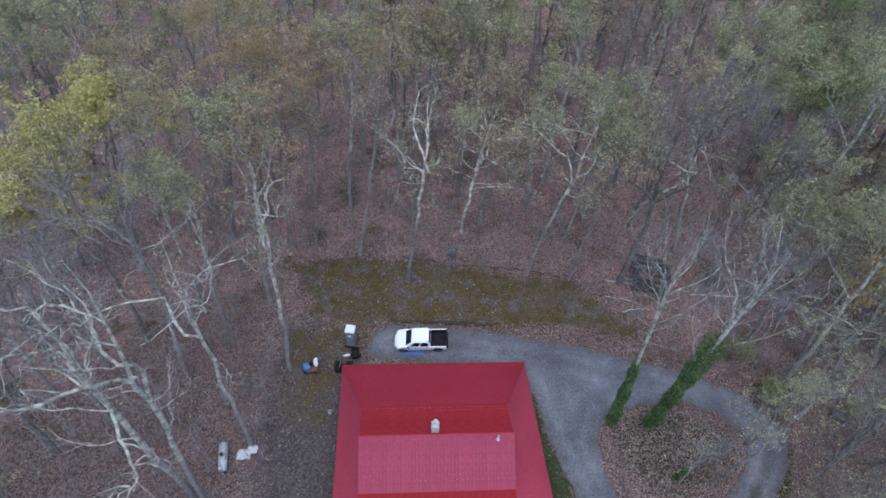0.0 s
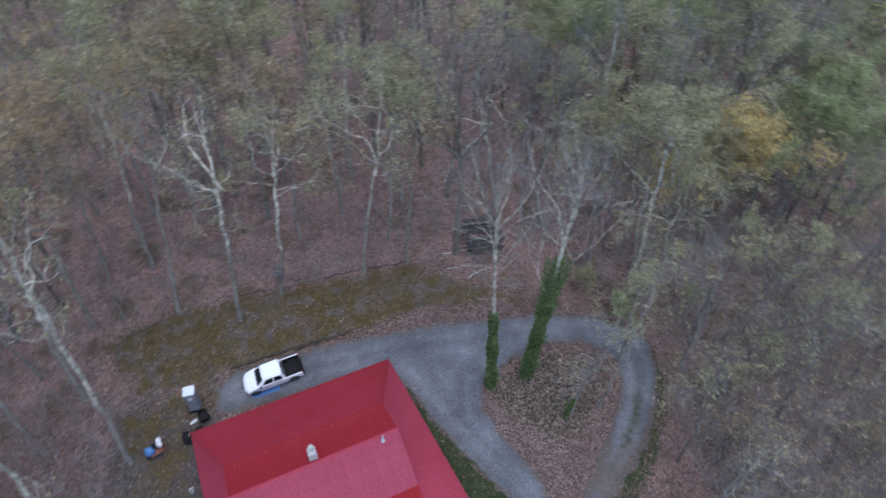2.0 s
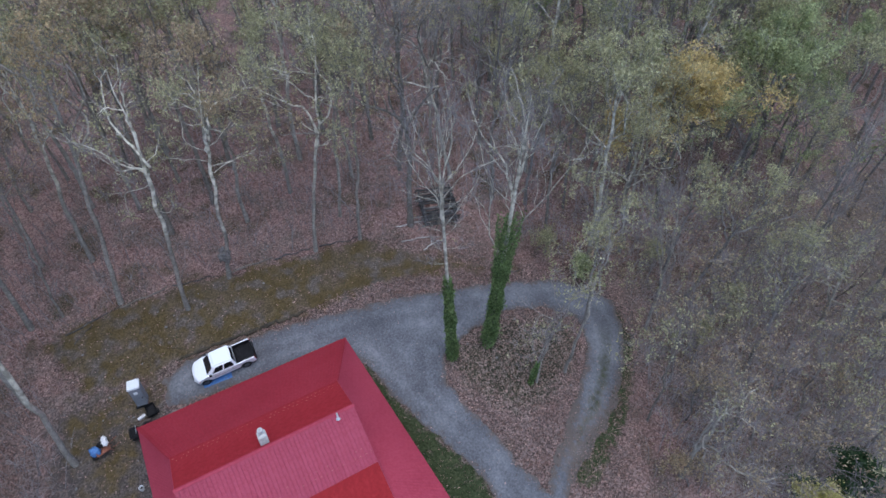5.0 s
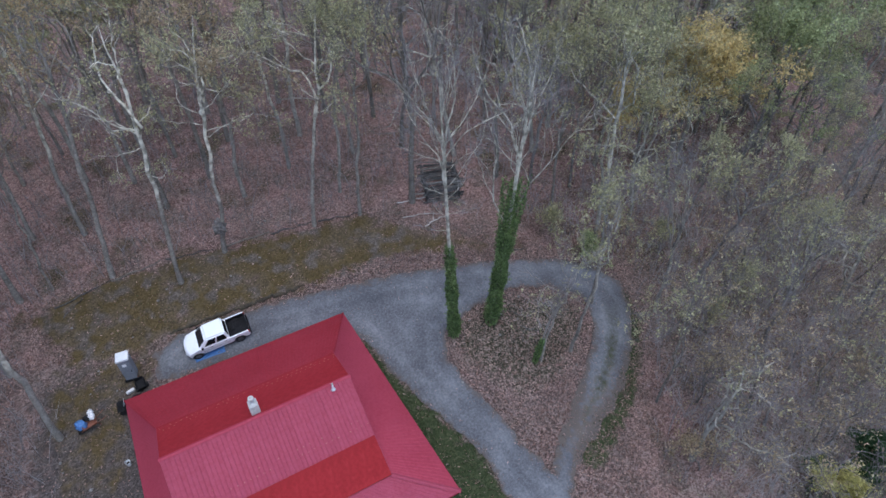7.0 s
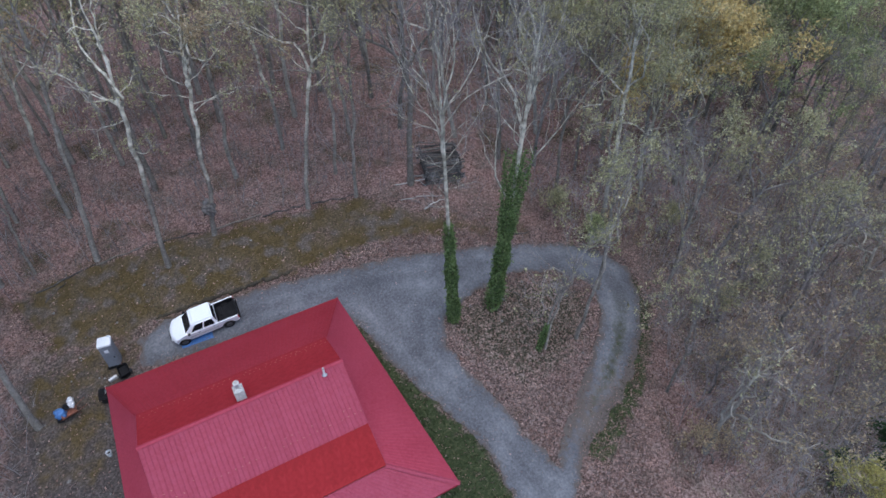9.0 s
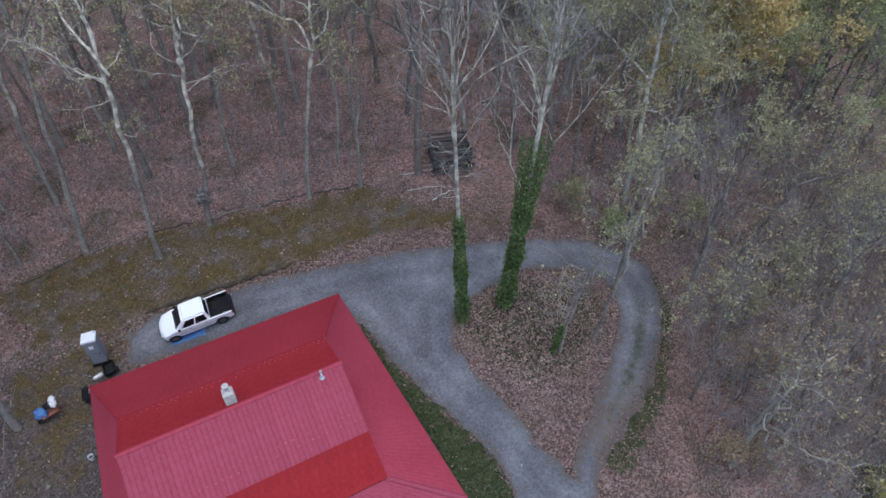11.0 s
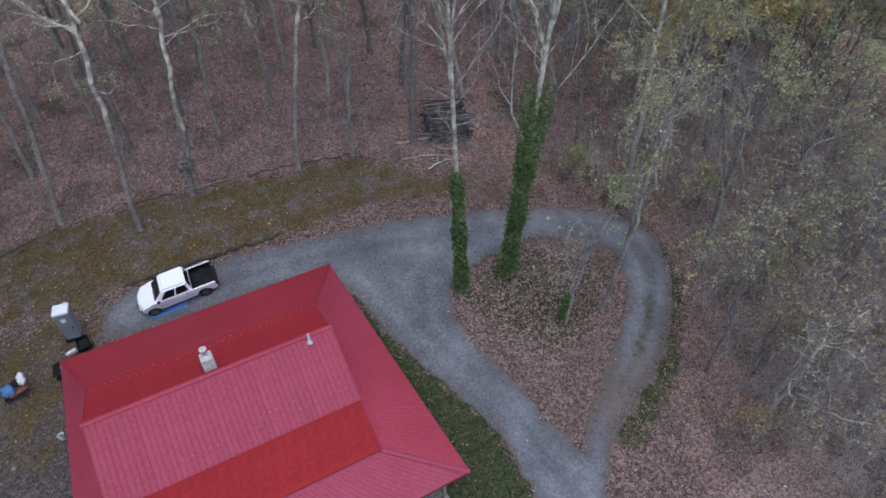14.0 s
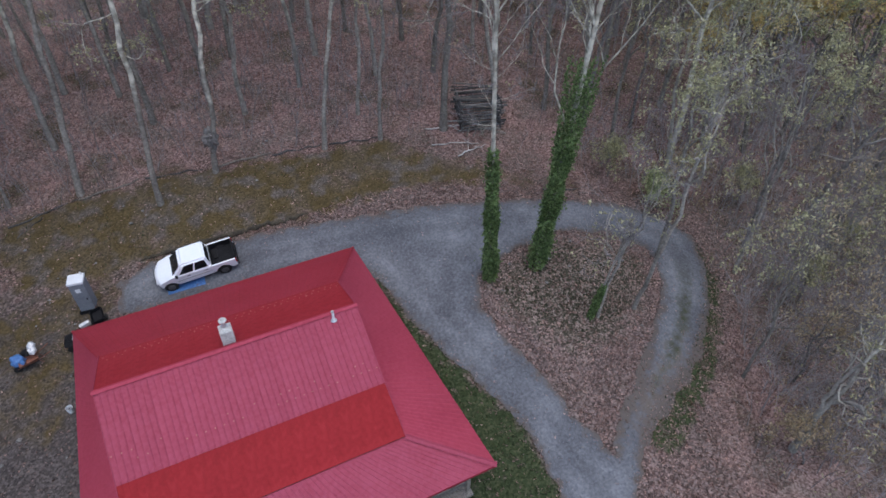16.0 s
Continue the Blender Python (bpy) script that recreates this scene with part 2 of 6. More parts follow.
CLEARING = [(-13.0, 36.2), (-6.0, 36.4), (0.6, 35.4), (6.2, 33.2), (13.1, 32.3), (20, 28.0), (27, 24.0), (31.5, 20), (30.5, 15), (26, 10.5), (22, 6), (19, -10),
            (18, -45), (-14, -45), (-22, 0), (-13, 14), (-12, 26)]


def drive_distance(x, y):
    return np.minimum(edge_distance(x, y, DRIVE), -edge_distance(x, y, ISLAND))


def bumps(x, y):
    """Small unevenness of the ground."""
    return (0.05 * np.sin(1.7 * x + 0.6 * y) * np.sin(1.1 * y - 0.4 * x) + 0.03 * np.sin(4.1 * x + 1.3) * np.sin(3.7 * y + 0.5 * x)
            + 0.02 * np.sin(9.3 * x - 2 * y) * np.sin(8.1 * y + x))


def mesh_object(name, verts, faces, mat, parent=None, smooth=False):
    me = bpy.data.meshes.new(name)
    me.from_pydata(verts, [], faces)
    me.materials.append(mat)
    if smooth:
        me.polygons.foreach_set("use_smooth", [True] * len(me.polygons))
    ob = new(name, me)
    ob.parent = parent
    return ob


# ---- ground ----
def spaced(lo, hi, step, far):
    inner = np.arange(lo, hi + 1e-6, step)
    out = step * 1.18 ** np.arange(1, 60)
    out = np.cumsum(out)
    out = out[out < far]
    return np.concatenate([(lo - out)[::-1], inner, hi + out])


gx, gy = spaced(-30, 60, 0.36, 2500), spaced(-6, 66, 0.36, 2500)
X, Y = np.meshgrid(gx, gy, indexing="ij")
dd = drive_distance(X, Y)
near = np.clip(-dd / 1.2, 0, 1)
Z = terrain(X, Y) + bumps(X, Y) * near - 0.05 * np.clip((dd + 0.2) / 0.4, 0, 1)
far_rise = np.clip((np.hypot(X - 10, Y - 30) - 150) / 900, 0, 1)
Z = Z + 60 * far_rise ** 2
nx, ny = len(gx), len(gy)
idx = np.arange(nx * ny).reshape(nx, ny)
quads = np.stack([idx[:-1, :-1], idx[1:, :-1], idx[1:, 1:], idx[:-1, 1:]], -1).reshape(-1, 4)
gm = bpy.data.meshes.new("ground")
gm.from_pydata(np.stack([X, Y, Z], -1).reshape(-1, 3).tolist(), [], quads.tolist())
gm.polygons.foreach_set("use_smooth", [True] * len(gm.polygons))


def attribute(me, name, values):
    a = me.attributes.new(name, "FLOAT", "POINT")
    a.data.foreach_set("value", np.asarray(values, np.float32).ravel())


MOSS_WEST = [(-11.0, 31.0), (-4.6, 29.3), (-5.0, 26.2), (-7.4, 26.0), (-7.8, 23.5), (-8.6, 20.5), (-11.5, 21.5), (-12.0, 27.0)]
attribute(gm, "moss", np.maximum(np.clip(edge_distance(X, Y, MOSS) / 1.6 + 0.35, 0, 0.8), np.clip(edge_distance(X, Y, MOSS_WEST) / 1.6 + 0.3, 0, 0.44)))
attribute(gm, "lawn", np.clip(np.maximum(edge_distance(X, Y, LAWN) / 1.0 + 0.4, np.minimum(edge_distance(X, Y, VERGE) / 0.8 + 0.6, 0.72)), 0, 0.85))
COVER = [(13.7, 19.2), (15.9, 20.4), (20.1, 20.5), (23.2, 19.8), (25.0, 18.2), (24.4, 16.5), (22.0, 14.6), (19.0, 13.2), (16.0, 13.8), (14.2, 16.5)]
attribute(gm, "cover", np.clip(edge_distance(X, Y, COVER) / 2.0 + 0.3, 0, 1))
SOIL = [(-13, 31), (-4.5, 29), (-4.5, 24), (-6, 8), (-12.5, 8), (-14, 20)]
attribute(gm, "soil", np.clip(edge_distance(X, Y, SOIL) / 3.0 + 0.35, 0, 1))
# clearing and western litter is coloured darker to offset the stronger light there
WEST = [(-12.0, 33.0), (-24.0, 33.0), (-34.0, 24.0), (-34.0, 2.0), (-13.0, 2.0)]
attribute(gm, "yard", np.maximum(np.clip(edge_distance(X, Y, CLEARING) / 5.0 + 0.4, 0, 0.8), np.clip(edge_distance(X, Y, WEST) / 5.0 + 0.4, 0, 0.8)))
attribute(gm, "slope", np.clip((X - 23) / 9, 0, 0.75) * np.clip((26 - Y) / 8, 0, 1))
attribute(gm, "far", np.clip((np.hypot(X - 10, Y - 30) - 110) / 60, 0, 1))


def ground_material():
    m = bpy.data.materials.new("woodland_ground")
    m.use_nodes = True
    nt = m.node_tree
    L = nt.links.new
    bsdf = nt.nodes["Principled BSDF"]
    bsdf.inputs["Roughness"].default_value = 0.95
    bsdf.inputs["Specular IOR Level"].default_value = 0.2
    pos = nt.nodes.new("ShaderNodeNewGeometry").outputs["Position"]

    def noise_of(scale, detail=5):
        n = nt.nodes.new("ShaderNodeTexNoise")
        n.inputs["Scale"].default_value = scale
        n.inputs["Detail"].default_value = detail
        L(pos, n.inputs["Vector"])
        return n.outputs["Fac"]

    def ramp_of(fac, stops, lo=0.35, hi=0.65):
        r = nt.nodes.new("ShaderNodeValToRGB")
        for i, c in enumerate(stops):
            p = lo + (hi - lo) * i / (len(stops) - 1)
            e = r.color_ramp.elements[i] if i < 2 else r.color_ramp.elements.new(p)
            e.position, e.color = p, (*c, 1)
        L(fac, r.inputs[0])
        return r.outputs[0]

    def math_of(op, a, b):
        n = nt.nodes.new("ShaderNodeMath")
        n.operation = op
        for i, v in enumerate((a, b)):
            if isinstance(v, (int, float)):
                n.inputs[i].default_value = v
            else:
                L(v, n.inputs[i])
        return n.outputs[0]

    def mask_of(name, n, sharp=3.0):
        a = nt.nodes.new("ShaderNodeAttribute")
        a.attribute_name = name
        s = math_of("ADD", a.outputs["Fac"], math_of("MULTIPLY", math_of("SUBTRACT", n, 0.5), 1.6))
        r = math_of("MULTIPLY", math_of("SUBTRACT", s, 0.5), sharp)
        r = math_of("ADD", r, 0.5)
        c = nt.nodes.new("ShaderNodeClamp")
        L(math_of("MULTIPLY", r, math_of("GREATER_THAN", a.outputs["Fac"], 0.01)), c.inputs[0])
        return c.outputs[0]

    def mix_of(fac, a, b):
        n = nt.nodes.new("ShaderNodeMix")
        n.data_type = "RGBA"
        L(fac, n.inputs[0])
        L(a, n.inputs[6])
        L(b, n.inputs[7])
        return n.outputs[2]

    n_big, n_mid, n_fine, n_patch = noise_of(0.22), noise_of(1.6), noise_of(9.0, 6), noise_of(0.55)
    cells = nt.nodes.new("ShaderNodeTexVoronoi")
    cells.inputs["Scale"].default_value = 10.0
    L(pos, cells.inputs["Vector"])
    sep = nt.nodes.new("ShaderNodeSeparateColor")
    L(cells.outputs["Color"], sep.inputs[0])
    flake = math_of("ADD", math_of("MULTIPLY", sep.outputs[0], 0.5), 0.25)
    grain = math_of("ADD", math_of("MULTIPLY", n_fine, 0.4), math_of("MULTIPLY", n_mid, 0.17))
    grain = math_of("ADD", grain, math_of("MULTIPLY", flake, 0.43))
    litter = ramp_of(grain, [(0.13, 0.079, 0.069), (0.27, 0.169, 0.151), (0.43, 0.295, 0.265)], 0.4, 0.6)
    # darker litter tone, balancing the light on open ground
    litter_dimmed = ramp_of(grain, [(0.046, 0.033, 0.029), (0.112, 0.082, 0.073), (0.24, 0.178, 0.16)], 0.4, 0.6)
    brown = ramp_of(grain, [(0.088, 0.068, 0.056), (0.16, 0.127, 0.108), (0.255, 0.21, 0.182)], 0.4, 0.6)
    base = mix_of(ramp_of(noise_of(0.5, 6), [(0, 0, 0), (0.95, 0.95, 0.95)], 0.42, 0.66), litter, brown)
    floor_moss = ramp_of(grain, [(0.04, 0.035, 0.02), (0.085, 0.072, 0.04), (0.15, 0.125, 0.08)])
    base = mix_of(ramp_of(noise_of(0.33, 7), [(0, 0, 0), (0.8, 0.8, 0.8)], 0.57, 0.66), base, floor_moss)
    moss = ramp_of(grain, [(0.046, 0.036, 0.022), (0.088, 0.067, 0.038), (0.15, 0.115, 0.07)])
    moss_olive = ramp_of(grain, [(0.05, 0.037, 0.016), (0.084, 0.061, 0.026), (0.13, 0.095, 0.046)])
    moss = mix_of(ramp_of(n_patch, [(0, 0, 0), (1, 1, 1)], 0.44, 0.56), moss, moss_olive)
    moss_worn = ramp_of(grain, [(0.055, 0.047, 0.042), (0.1, 0.086, 0.078), (0.19, 0.165, 0.15)])
    moss = mix_of(ramp_of(noise_of(0.85, 6), [(0, 0, 0), (0.8, 0.8, 0.8)], 0.5, 0.64), moss, moss_worn)
    lawn = ramp_of(grain, [(0.022, 0.032, 0.013), (0.04, 0.055, 0.023), (0.085, 0.088, 0.047)])
    soil = ramp_of(grain, [(0.034, 0.029, 0.027), (0.076, 0.064, 0.06), (0.155, 0.132, 0.124)])
    wood_far = ramp_of(noise_of(0.12), [(0.05, 0.055, 0.03), (0.1, 0.1, 0.055), (0.15, 0.145, 0.08)])
    base = mix_of(mask_of("slope", n_patch, 1.6), base, brown)
    base = mix_of(mask_of("yard", n_mid, 1.2), base, litter_dimmed)
    base = mix_of(mask_of("soil", n_mid, 1.5), base, soil)
    cover = ramp_of(grain, [(0.022, 0.026, 0.013), (0.066, 0.056, 0.04), (0.3, 0.235, 0.2)], 0.4, 0.62)
    base = mix_of(mask_of("cover", n_mid, 1.6), base, cover)
    base = mix_of(mask_of("moss", math_of("ADD", math_of("MULTIPLY", n_mid, 0.8), math_of("MULTIPLY", math_of("SUBTRACT", n_patch, 0.3), 0.9)), 1.8), base, moss)
    base = mix_of(mask_of("lawn", n_mid, 2.5), base, lawn)
    base = mix_of(mask_of("far", n_big, 2.0), base, wood_far)
    L(base, bsdf.inputs["Base Color"])
    b = nt.nodes.new("ShaderNodeBump")
    b.inputs["Strength"].default_value = 0.6
    b.inputs["Distance"].default_value = 0.08
    L(grain, b.inputs["Height"])
    L(b.outputs[0], bsdf.inputs["Normal"])
    return m


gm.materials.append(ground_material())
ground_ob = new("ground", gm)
tagged(ground_ob, "woodland floor of pinkish brown fallen leaves and moss", "ground", kind="structure")


def drive_mesh():
    """The gravel track: a fine grid cut to its outline."""
    s = 0.16
    ax, ay = np.arange(-8, 32, s), np.arange(-40, 32, s)
    A, B = np.meshgrid(ax, ay, indexing="ij")
    wob = 0.13 * np.sin(2.3 * A + 1.1 * B) * np.sin(1.9 * B - 0.7 * A) + 0.08 * np.sin(5.1 * A) * np.sin(4.7 * B)
    d = drive_distance(A, B) + wob
    ga, gb = np.gradient(d, s)
    keep = d > 0
    iA = np.arange(A.size).reshape(A.shape)
    cell = keep[:-1, :-1] & keep[1:, :-1] & keep[1:, 1:] & keep[:-1, 1:]
    q = np.stack([iA[:-1, :-1], iA[1:, :-1], iA[1:, 1:], iA[:-1, 1:]], -1)[cell]
    used, inv = np.unique(q, return_inverse=True)
    xs, ys, ds = A.ravel()[used], B.ravel()[used], d.ravel()[used]
    # draw the outermost points out onto the outline, so that the edge runs smoothly
    rim = np.zeros(A.shape, int)
    for u, v in ((0, 0), (1, 0), (1, 1), (0, 1)):
        rim[u:u + cell.shape[0], v:v + cell.shape[1]] += cell
    outer = rim.ravel()[used] < 4
    g2 = np.maximum(ga.ravel()[used] ** 2 + gb.ravel()[used] ** 2, 0.3)
    push = np.where(outer, np.minimum(ds, 0.3), 0)
    xs, ys = xs - push * ga.ravel()[used] / g2, ys - push * gb.ravel()[used] / g2
    ds = np.where(outer, 0, ds)
    rut = 0.015 * np.sin(6 * xs + 2 * ys) * np.sin(5 * ys)
    zs = terrain(xs, ys) + 0.02 + np.minimum(ds, 0.6) * 0.03 + rut
    me = bpy.data.meshes.new("gravel_drive")
    me.from_pydata(np.stack([xs, ys, zs], -1).tolist(), [], inv.reshape(-1, 4).tolist())
    me.polygons.foreach_set("use_smooth", [True] * len(me.polygons))
    attribute(me, "edge", np.clip(1 - ds / 0.6, 0, 1))
    attribute(me, "track", np.exp(-((ds - 1.0) / 0.35) ** 2) + 0.8 * np.exp(-((ds - 2.5) / 0.4) ** 2))
    # the eastern loop is half grown over
    east = np.clip((xs - 15.6) / 3, 0, 1) * np.clip((18 - ys) / 4, 0, 1)
    attribute(me, "worn", east * np.clip((15 - ys) / 5, 0.25, 1))
    attribute(me, "strip", east * np.clip(1.35 - np.abs(ds - 1.55) / 0.5, 0, 1))
    return me


def gravel_material():
    m = M["gravel"]
    nt = m.node_tree
    L = nt.links.new
    bsdf = nt.nodes["Principled BSDF"]
    old = bsdf.inputs["Base Color"].links[0].from_socket
    pos = nt.nodes.new("ShaderNodeNewGeometry").outputs["Position"]
    n = nt.nodes.new("ShaderNodeTexNoise")
    n.inputs["Scale"].default_value = 2.4
    n.inputs["Detail"].default_value = 6
    L(pos, n.inputs["Vector"])
    total = None
    for name, gain in (("edge", 0.5), ("worn", 0.5)):
        a = nt.nodes.new("ShaderNodeAttribute")
        a.attribute_name = name
        k = nt.nodes.new("ShaderNodeMath")
        k.operation = "MULTIPLY_ADD"
        k.inputs[1].default_value = gain
        L(a.outputs["Fac"], k.inputs[0])
        if total is None:
            L(n.outputs["Fac"], k.inputs[2])
        else:
            L(total, k.inputs[2])
        total = k.outputs[0]
    r = nt.nodes.new("ShaderNodeMapRange")
    r.inputs["From Min"].default_value = 0.7
    r.inputs["From Max"].default_value = 1.02
    L(total, r.inputs["Value"])
    mix = nt.nodes.new("ShaderNodeMix")
    mix.data_type = "RGBA"
    L(r.outputs[0], mix.inputs[0])
    L(old, mix.inputs[6])
    mix.inputs[7].default_value = (0.13, 0.108, 0.095, 1)
    strip = nt.nodes.new("ShaderNodeAttribute")
    strip.attribute_name = "strip"
    tuft = nt.nodes.new("ShaderNodeMath")
    tuft.operation = "MULTIPLY_ADD"
    L(n.outputs["Fac"], tuft.inputs[0])
    tuft.inputs[1].default_value = 2.6
    tuft.inputs[2].default_value = -0.6
    cover = nt.nodes.new("ShaderNodeMath")
    cover.operation = "MULTIPLY"
    cover.use_clamp = True
    L(tuft.outputs[0], cover.inputs[0])
    L(strip.outputs["Fac"], cover.inputs[1])
    green = nt.nodes.new("ShaderNodeMix")
    green.data_type = "RGBA"
    L(cover.outputs[0], green.inputs[0])
    L(mix.outputs[2], green.inputs[6])
    green.inputs[7].default_value = (0.06, 0.065, 0.035, 1)
    tr = nt.nodes.new("ShaderNodeAttribute")
    tr.attribute_name = "track"
    n2 = nt.nodes.new("ShaderNodeTexNoise")
    n2.inputs["Scale"].default_value = 0.7
    L(pos, n2.inputs["Vector"])
    k2 = nt.nodes.new("ShaderNodeMath")
    k2.operation = "MULTIPLY"
    L(tr.outputs["Fac"], k2.inputs[0])
    L(n2.outputs["Fac"], k2.inputs[1])
    v = nt.nodes.new("ShaderNodeMapRange")
    v.inputs["To Min"].default_value = 0.84
    v.inputs["To Max"].default_value = 1.3
    L(k2.outputs[0], v.inputs["Value"])
    h = nt.nodes.new("ShaderNodeHueSaturation")
    L(v.outputs[0], h.inputs["Value"])
    L(green.outputs[2], h.inputs["Color"])
    L(h.outputs[0], bsdf.inputs["Base Color"])
    return m


dm = drive_mesh()
dm.materials.append(gravel_material())
tagged(new("gravel_drive", dm), "grey-blue gravel drive looping round a leafy island", "driveway", kind="structure")


# ---- tools for things ----
def part(name, bm, mat, parent=None, label=""):
    """Links a bmesh as one mesh object under a thing or a part."""
    me = bpy.data.meshes.new(name)
    bm.to_mesh(me)
    bm.free()
    me.materials.append(mat)
    ob = new(name, me)
    ob.parent = parent
    if label:
        ob["label"] = label
    return ob


def thing(name, m, label, category, group="", kind=""):
    ob = new(name)
    ob.empty_display_size = 0.3
    ob.matrix_world = m
    return tagged(ob, label, category, group, kind)


def box(bm, x0, x1, y0, y1, z0, z1, bevel=0.0):
    r = bmesh.ops.create_cube(bm, size=1)
    bmesh.ops.transform(bm, verts=r["verts"], matrix=Matrix.Translation(((x0 + x1) / 2, (y0 + y1) / 2, (z0 + z1) / 2)) @ Matrix.Diagonal((x1 - x0, y1 - y0, z1 - z0, 1)))
    if bevel:
        edges = list({e for v in r["verts"] for e in v.link_edges})
        bmesh.ops.bevel(bm, geom=edges, offset=bevel, segments=2, affect="EDGES", profile=0.6)
    return bm


def rod(bm, a, b, r0, r1=None, sides=10):
    a, b = Vector(a), Vector(b)
    r1 = r0 if r1 is None else r1
    q = (b - a).to_track_quat("Z", "Y").to_matrix().to_4x4()
    bmesh.ops.create_cone(bm, cap_ends=True, segments=sides, radius1=r0, radius2=r1, depth=(b - a).length, matrix=Matrix.Translation((a + b) / 2) @ q)
    return bm


def ball(bm, c, r, squash=(1, 1, 1), rough=0.0, seed=0, detail=2):
    rng = random.Random(seed)
    res = bmesh.ops.create_icosphere(bm, subdivisions=detail, radius=1)
    for v in res["verts"]:
        k = 1 + rough * (noise.noise(v.co * 1.7 + Vector((seed, 0, 0))) + 0.3 * rng.uniform(-1, 1))
        v.co = Vector((c[0] + v.co.x * r * squash[0] * k, c[1] + v.co.y * r * squash[1] * k, c[2] + v.co.z * r * squash[2] * k))
    return bm


def sheet(bm, corners, thick=0.02):
    """A flat panel with thickness from four corners."""
    vs = [bm.verts.new(c) for c in corners]
    n = (Vector(corners[1]) - Vector(corners[0])).cross(Vector(corners[2]) - Vector(corners[0])).normalized() * thick
    lo = [bm.verts.new(Vector(c) - n) for c in corners]
    bm.faces.new(vs)
    bm.faces.new(lo[::-1])
    k = len(vs)
    for i in range(k):
        bm.faces.new((vs[i], lo[i], lo[(i + 1) % k], vs[(i + 1) % k]))
    return bm


class Wood:
    """Collects tubes into one mesh."""

    def __init__(self):
        self.v, self.f, self.n = [], [], 0

    def tube(self, pts, radii, sides):
        pts = np.asarray(pts, float)
        d = np.gradient(pts, axis=0)
        d /= np.linalg.norm(d, axis=1)[:, None] + 1e-9
        ref = np.where(np.abs(d[:, 2:3]) > 0.8, [[1.0, 0, 0]], [[0, 0, 1.0]])
        u = np.cross(d, ref)
        u /= np.linalg.norm(u, axis=1)[:, None] + 1e-9
        w = np.cross(d, u)
        an = np.arange(sides) * 2 * math.pi / sides
        ring = pts[:, None] + np.asarray(radii)[:, None, None] * (u[:, None] * np.cos(an)[None, :, None] + w[:, None] * np.sin(an)[None, :, None])
        self.v.append(ring.reshape(-1, 3))
        k = len(pts)
        i = np.arange(k - 1)[:, None] * sides + np.arange(sides)[None]
        j = np.arange(k - 1)[:, None] * sides + (np.arange(sides)[None] + 1) % sides
        self.f.append((np.stack([i, j, j + sides, i + sides], -1).reshape(-1, 4) + self.n))
        self.n += k * sides

    def mesh(self, name, mat):
        me = bpy.data.meshes.new(name)
        if self.n:
            me.from_pydata(np.concatenate(self.v).tolist(), [], np.concatenate(self.f).tolist())
            me.polygons.foreach_set("use_smooth", [True] * len(me.polygons))
        me.materials.append(mat)
        return me


def B():
    return bmesh.new()


# ---- the house ----
XW, XE, YS, YN, ZE = -6.8, 8.3, 9.0, 24.7, 1.28          # eaves of the skirt roof
UW, UE = -4.9, 5.72                                       # gable ends of the upper roof
RIDGE, N_EDGE, BREAK, S_EDGE = (16.45, 5.32), (19.35, 4.22), (13.33, 3.5), (11.24, 2.42)
house = thing("house", pose(0, 0, 0), "log house with a red ribbed metal roof in two tiers", "house")


def lerp(a, b, t):
    return tuple(p + (q - p) * t for p, q in zip(a, b))


def ribbed(name, a, b, c, d, mat, pitch=0.3, label="", rows=6, rib=0.022):
    """A roof slope: a, b along its foot, c, d along its head, with raised ribs running up the slope."""
    a, b, c, d = map(Vector, (a, b, c, d))
    width = max((b - a).length, (c - d).length)
    n = max(2, round(width / pitch))
    up = (b - a).cross(d - a).normalized()
    if up.z < 0:
        up = -up
    prof = [(0.0, 0.0), (0.7, 0.0), (0.78, rib), (0.92, rib), (1.0, 0.0)]
    verts, faces = [], []
    cols = []
    for i in range(n):
        for u, h in prof[:-1]:
            cols.append(((i + u) / n, h))
    cols.append((1.0, 0.0))
    for t, h in cols:
        p, q = a.lerp(b, t), d.lerp(c, t)
        for j in range(rows + 1):
            verts.append(p.lerp(q, j / rows) + up * h)
    for i in range(len(cols) - 1):
        for j in range(rows):
            k = i * (rows + 1) + j
            faces.append((k, k + rows + 1, k + rows + 2, k + 1))
    base = len(verts)
    under = [v - up * 0.05 for v in (a, b, c, d)]
    verts += under
    faces.append((base, base + 3, base + 2, base + 1))
    ob = mesh_object(name, [tuple(v) for v in verts], faces, mat, house)
    if label:
        ob["label"] = label
    return ob


def run_of_sheets(a, b, c, d, mat, count, label, rib=0.02):
    """A slope laid in equal overlapping sheets, each its own piece."""
    first = None
    a, b, c, d = map(Vector, (a, b, c, d))
    for i in range(count):
        if first is None:
            first = ribbed("roof_sheet", a, a.lerp(b, 1 / count), d.lerp(c, 1 / count), d, mat, 0.27, label, rib=rib)
        else:
            o = new("roof_sheet", first.data)
            o.parent = house
            o["label"] = label
            o.location = (b - a) * (i / count) + Vector((0, 0, 0.003 * (i % 2)))


def P3(x, yz, dz=0.0):
    return (x, yz[0], yz[1] + dz)


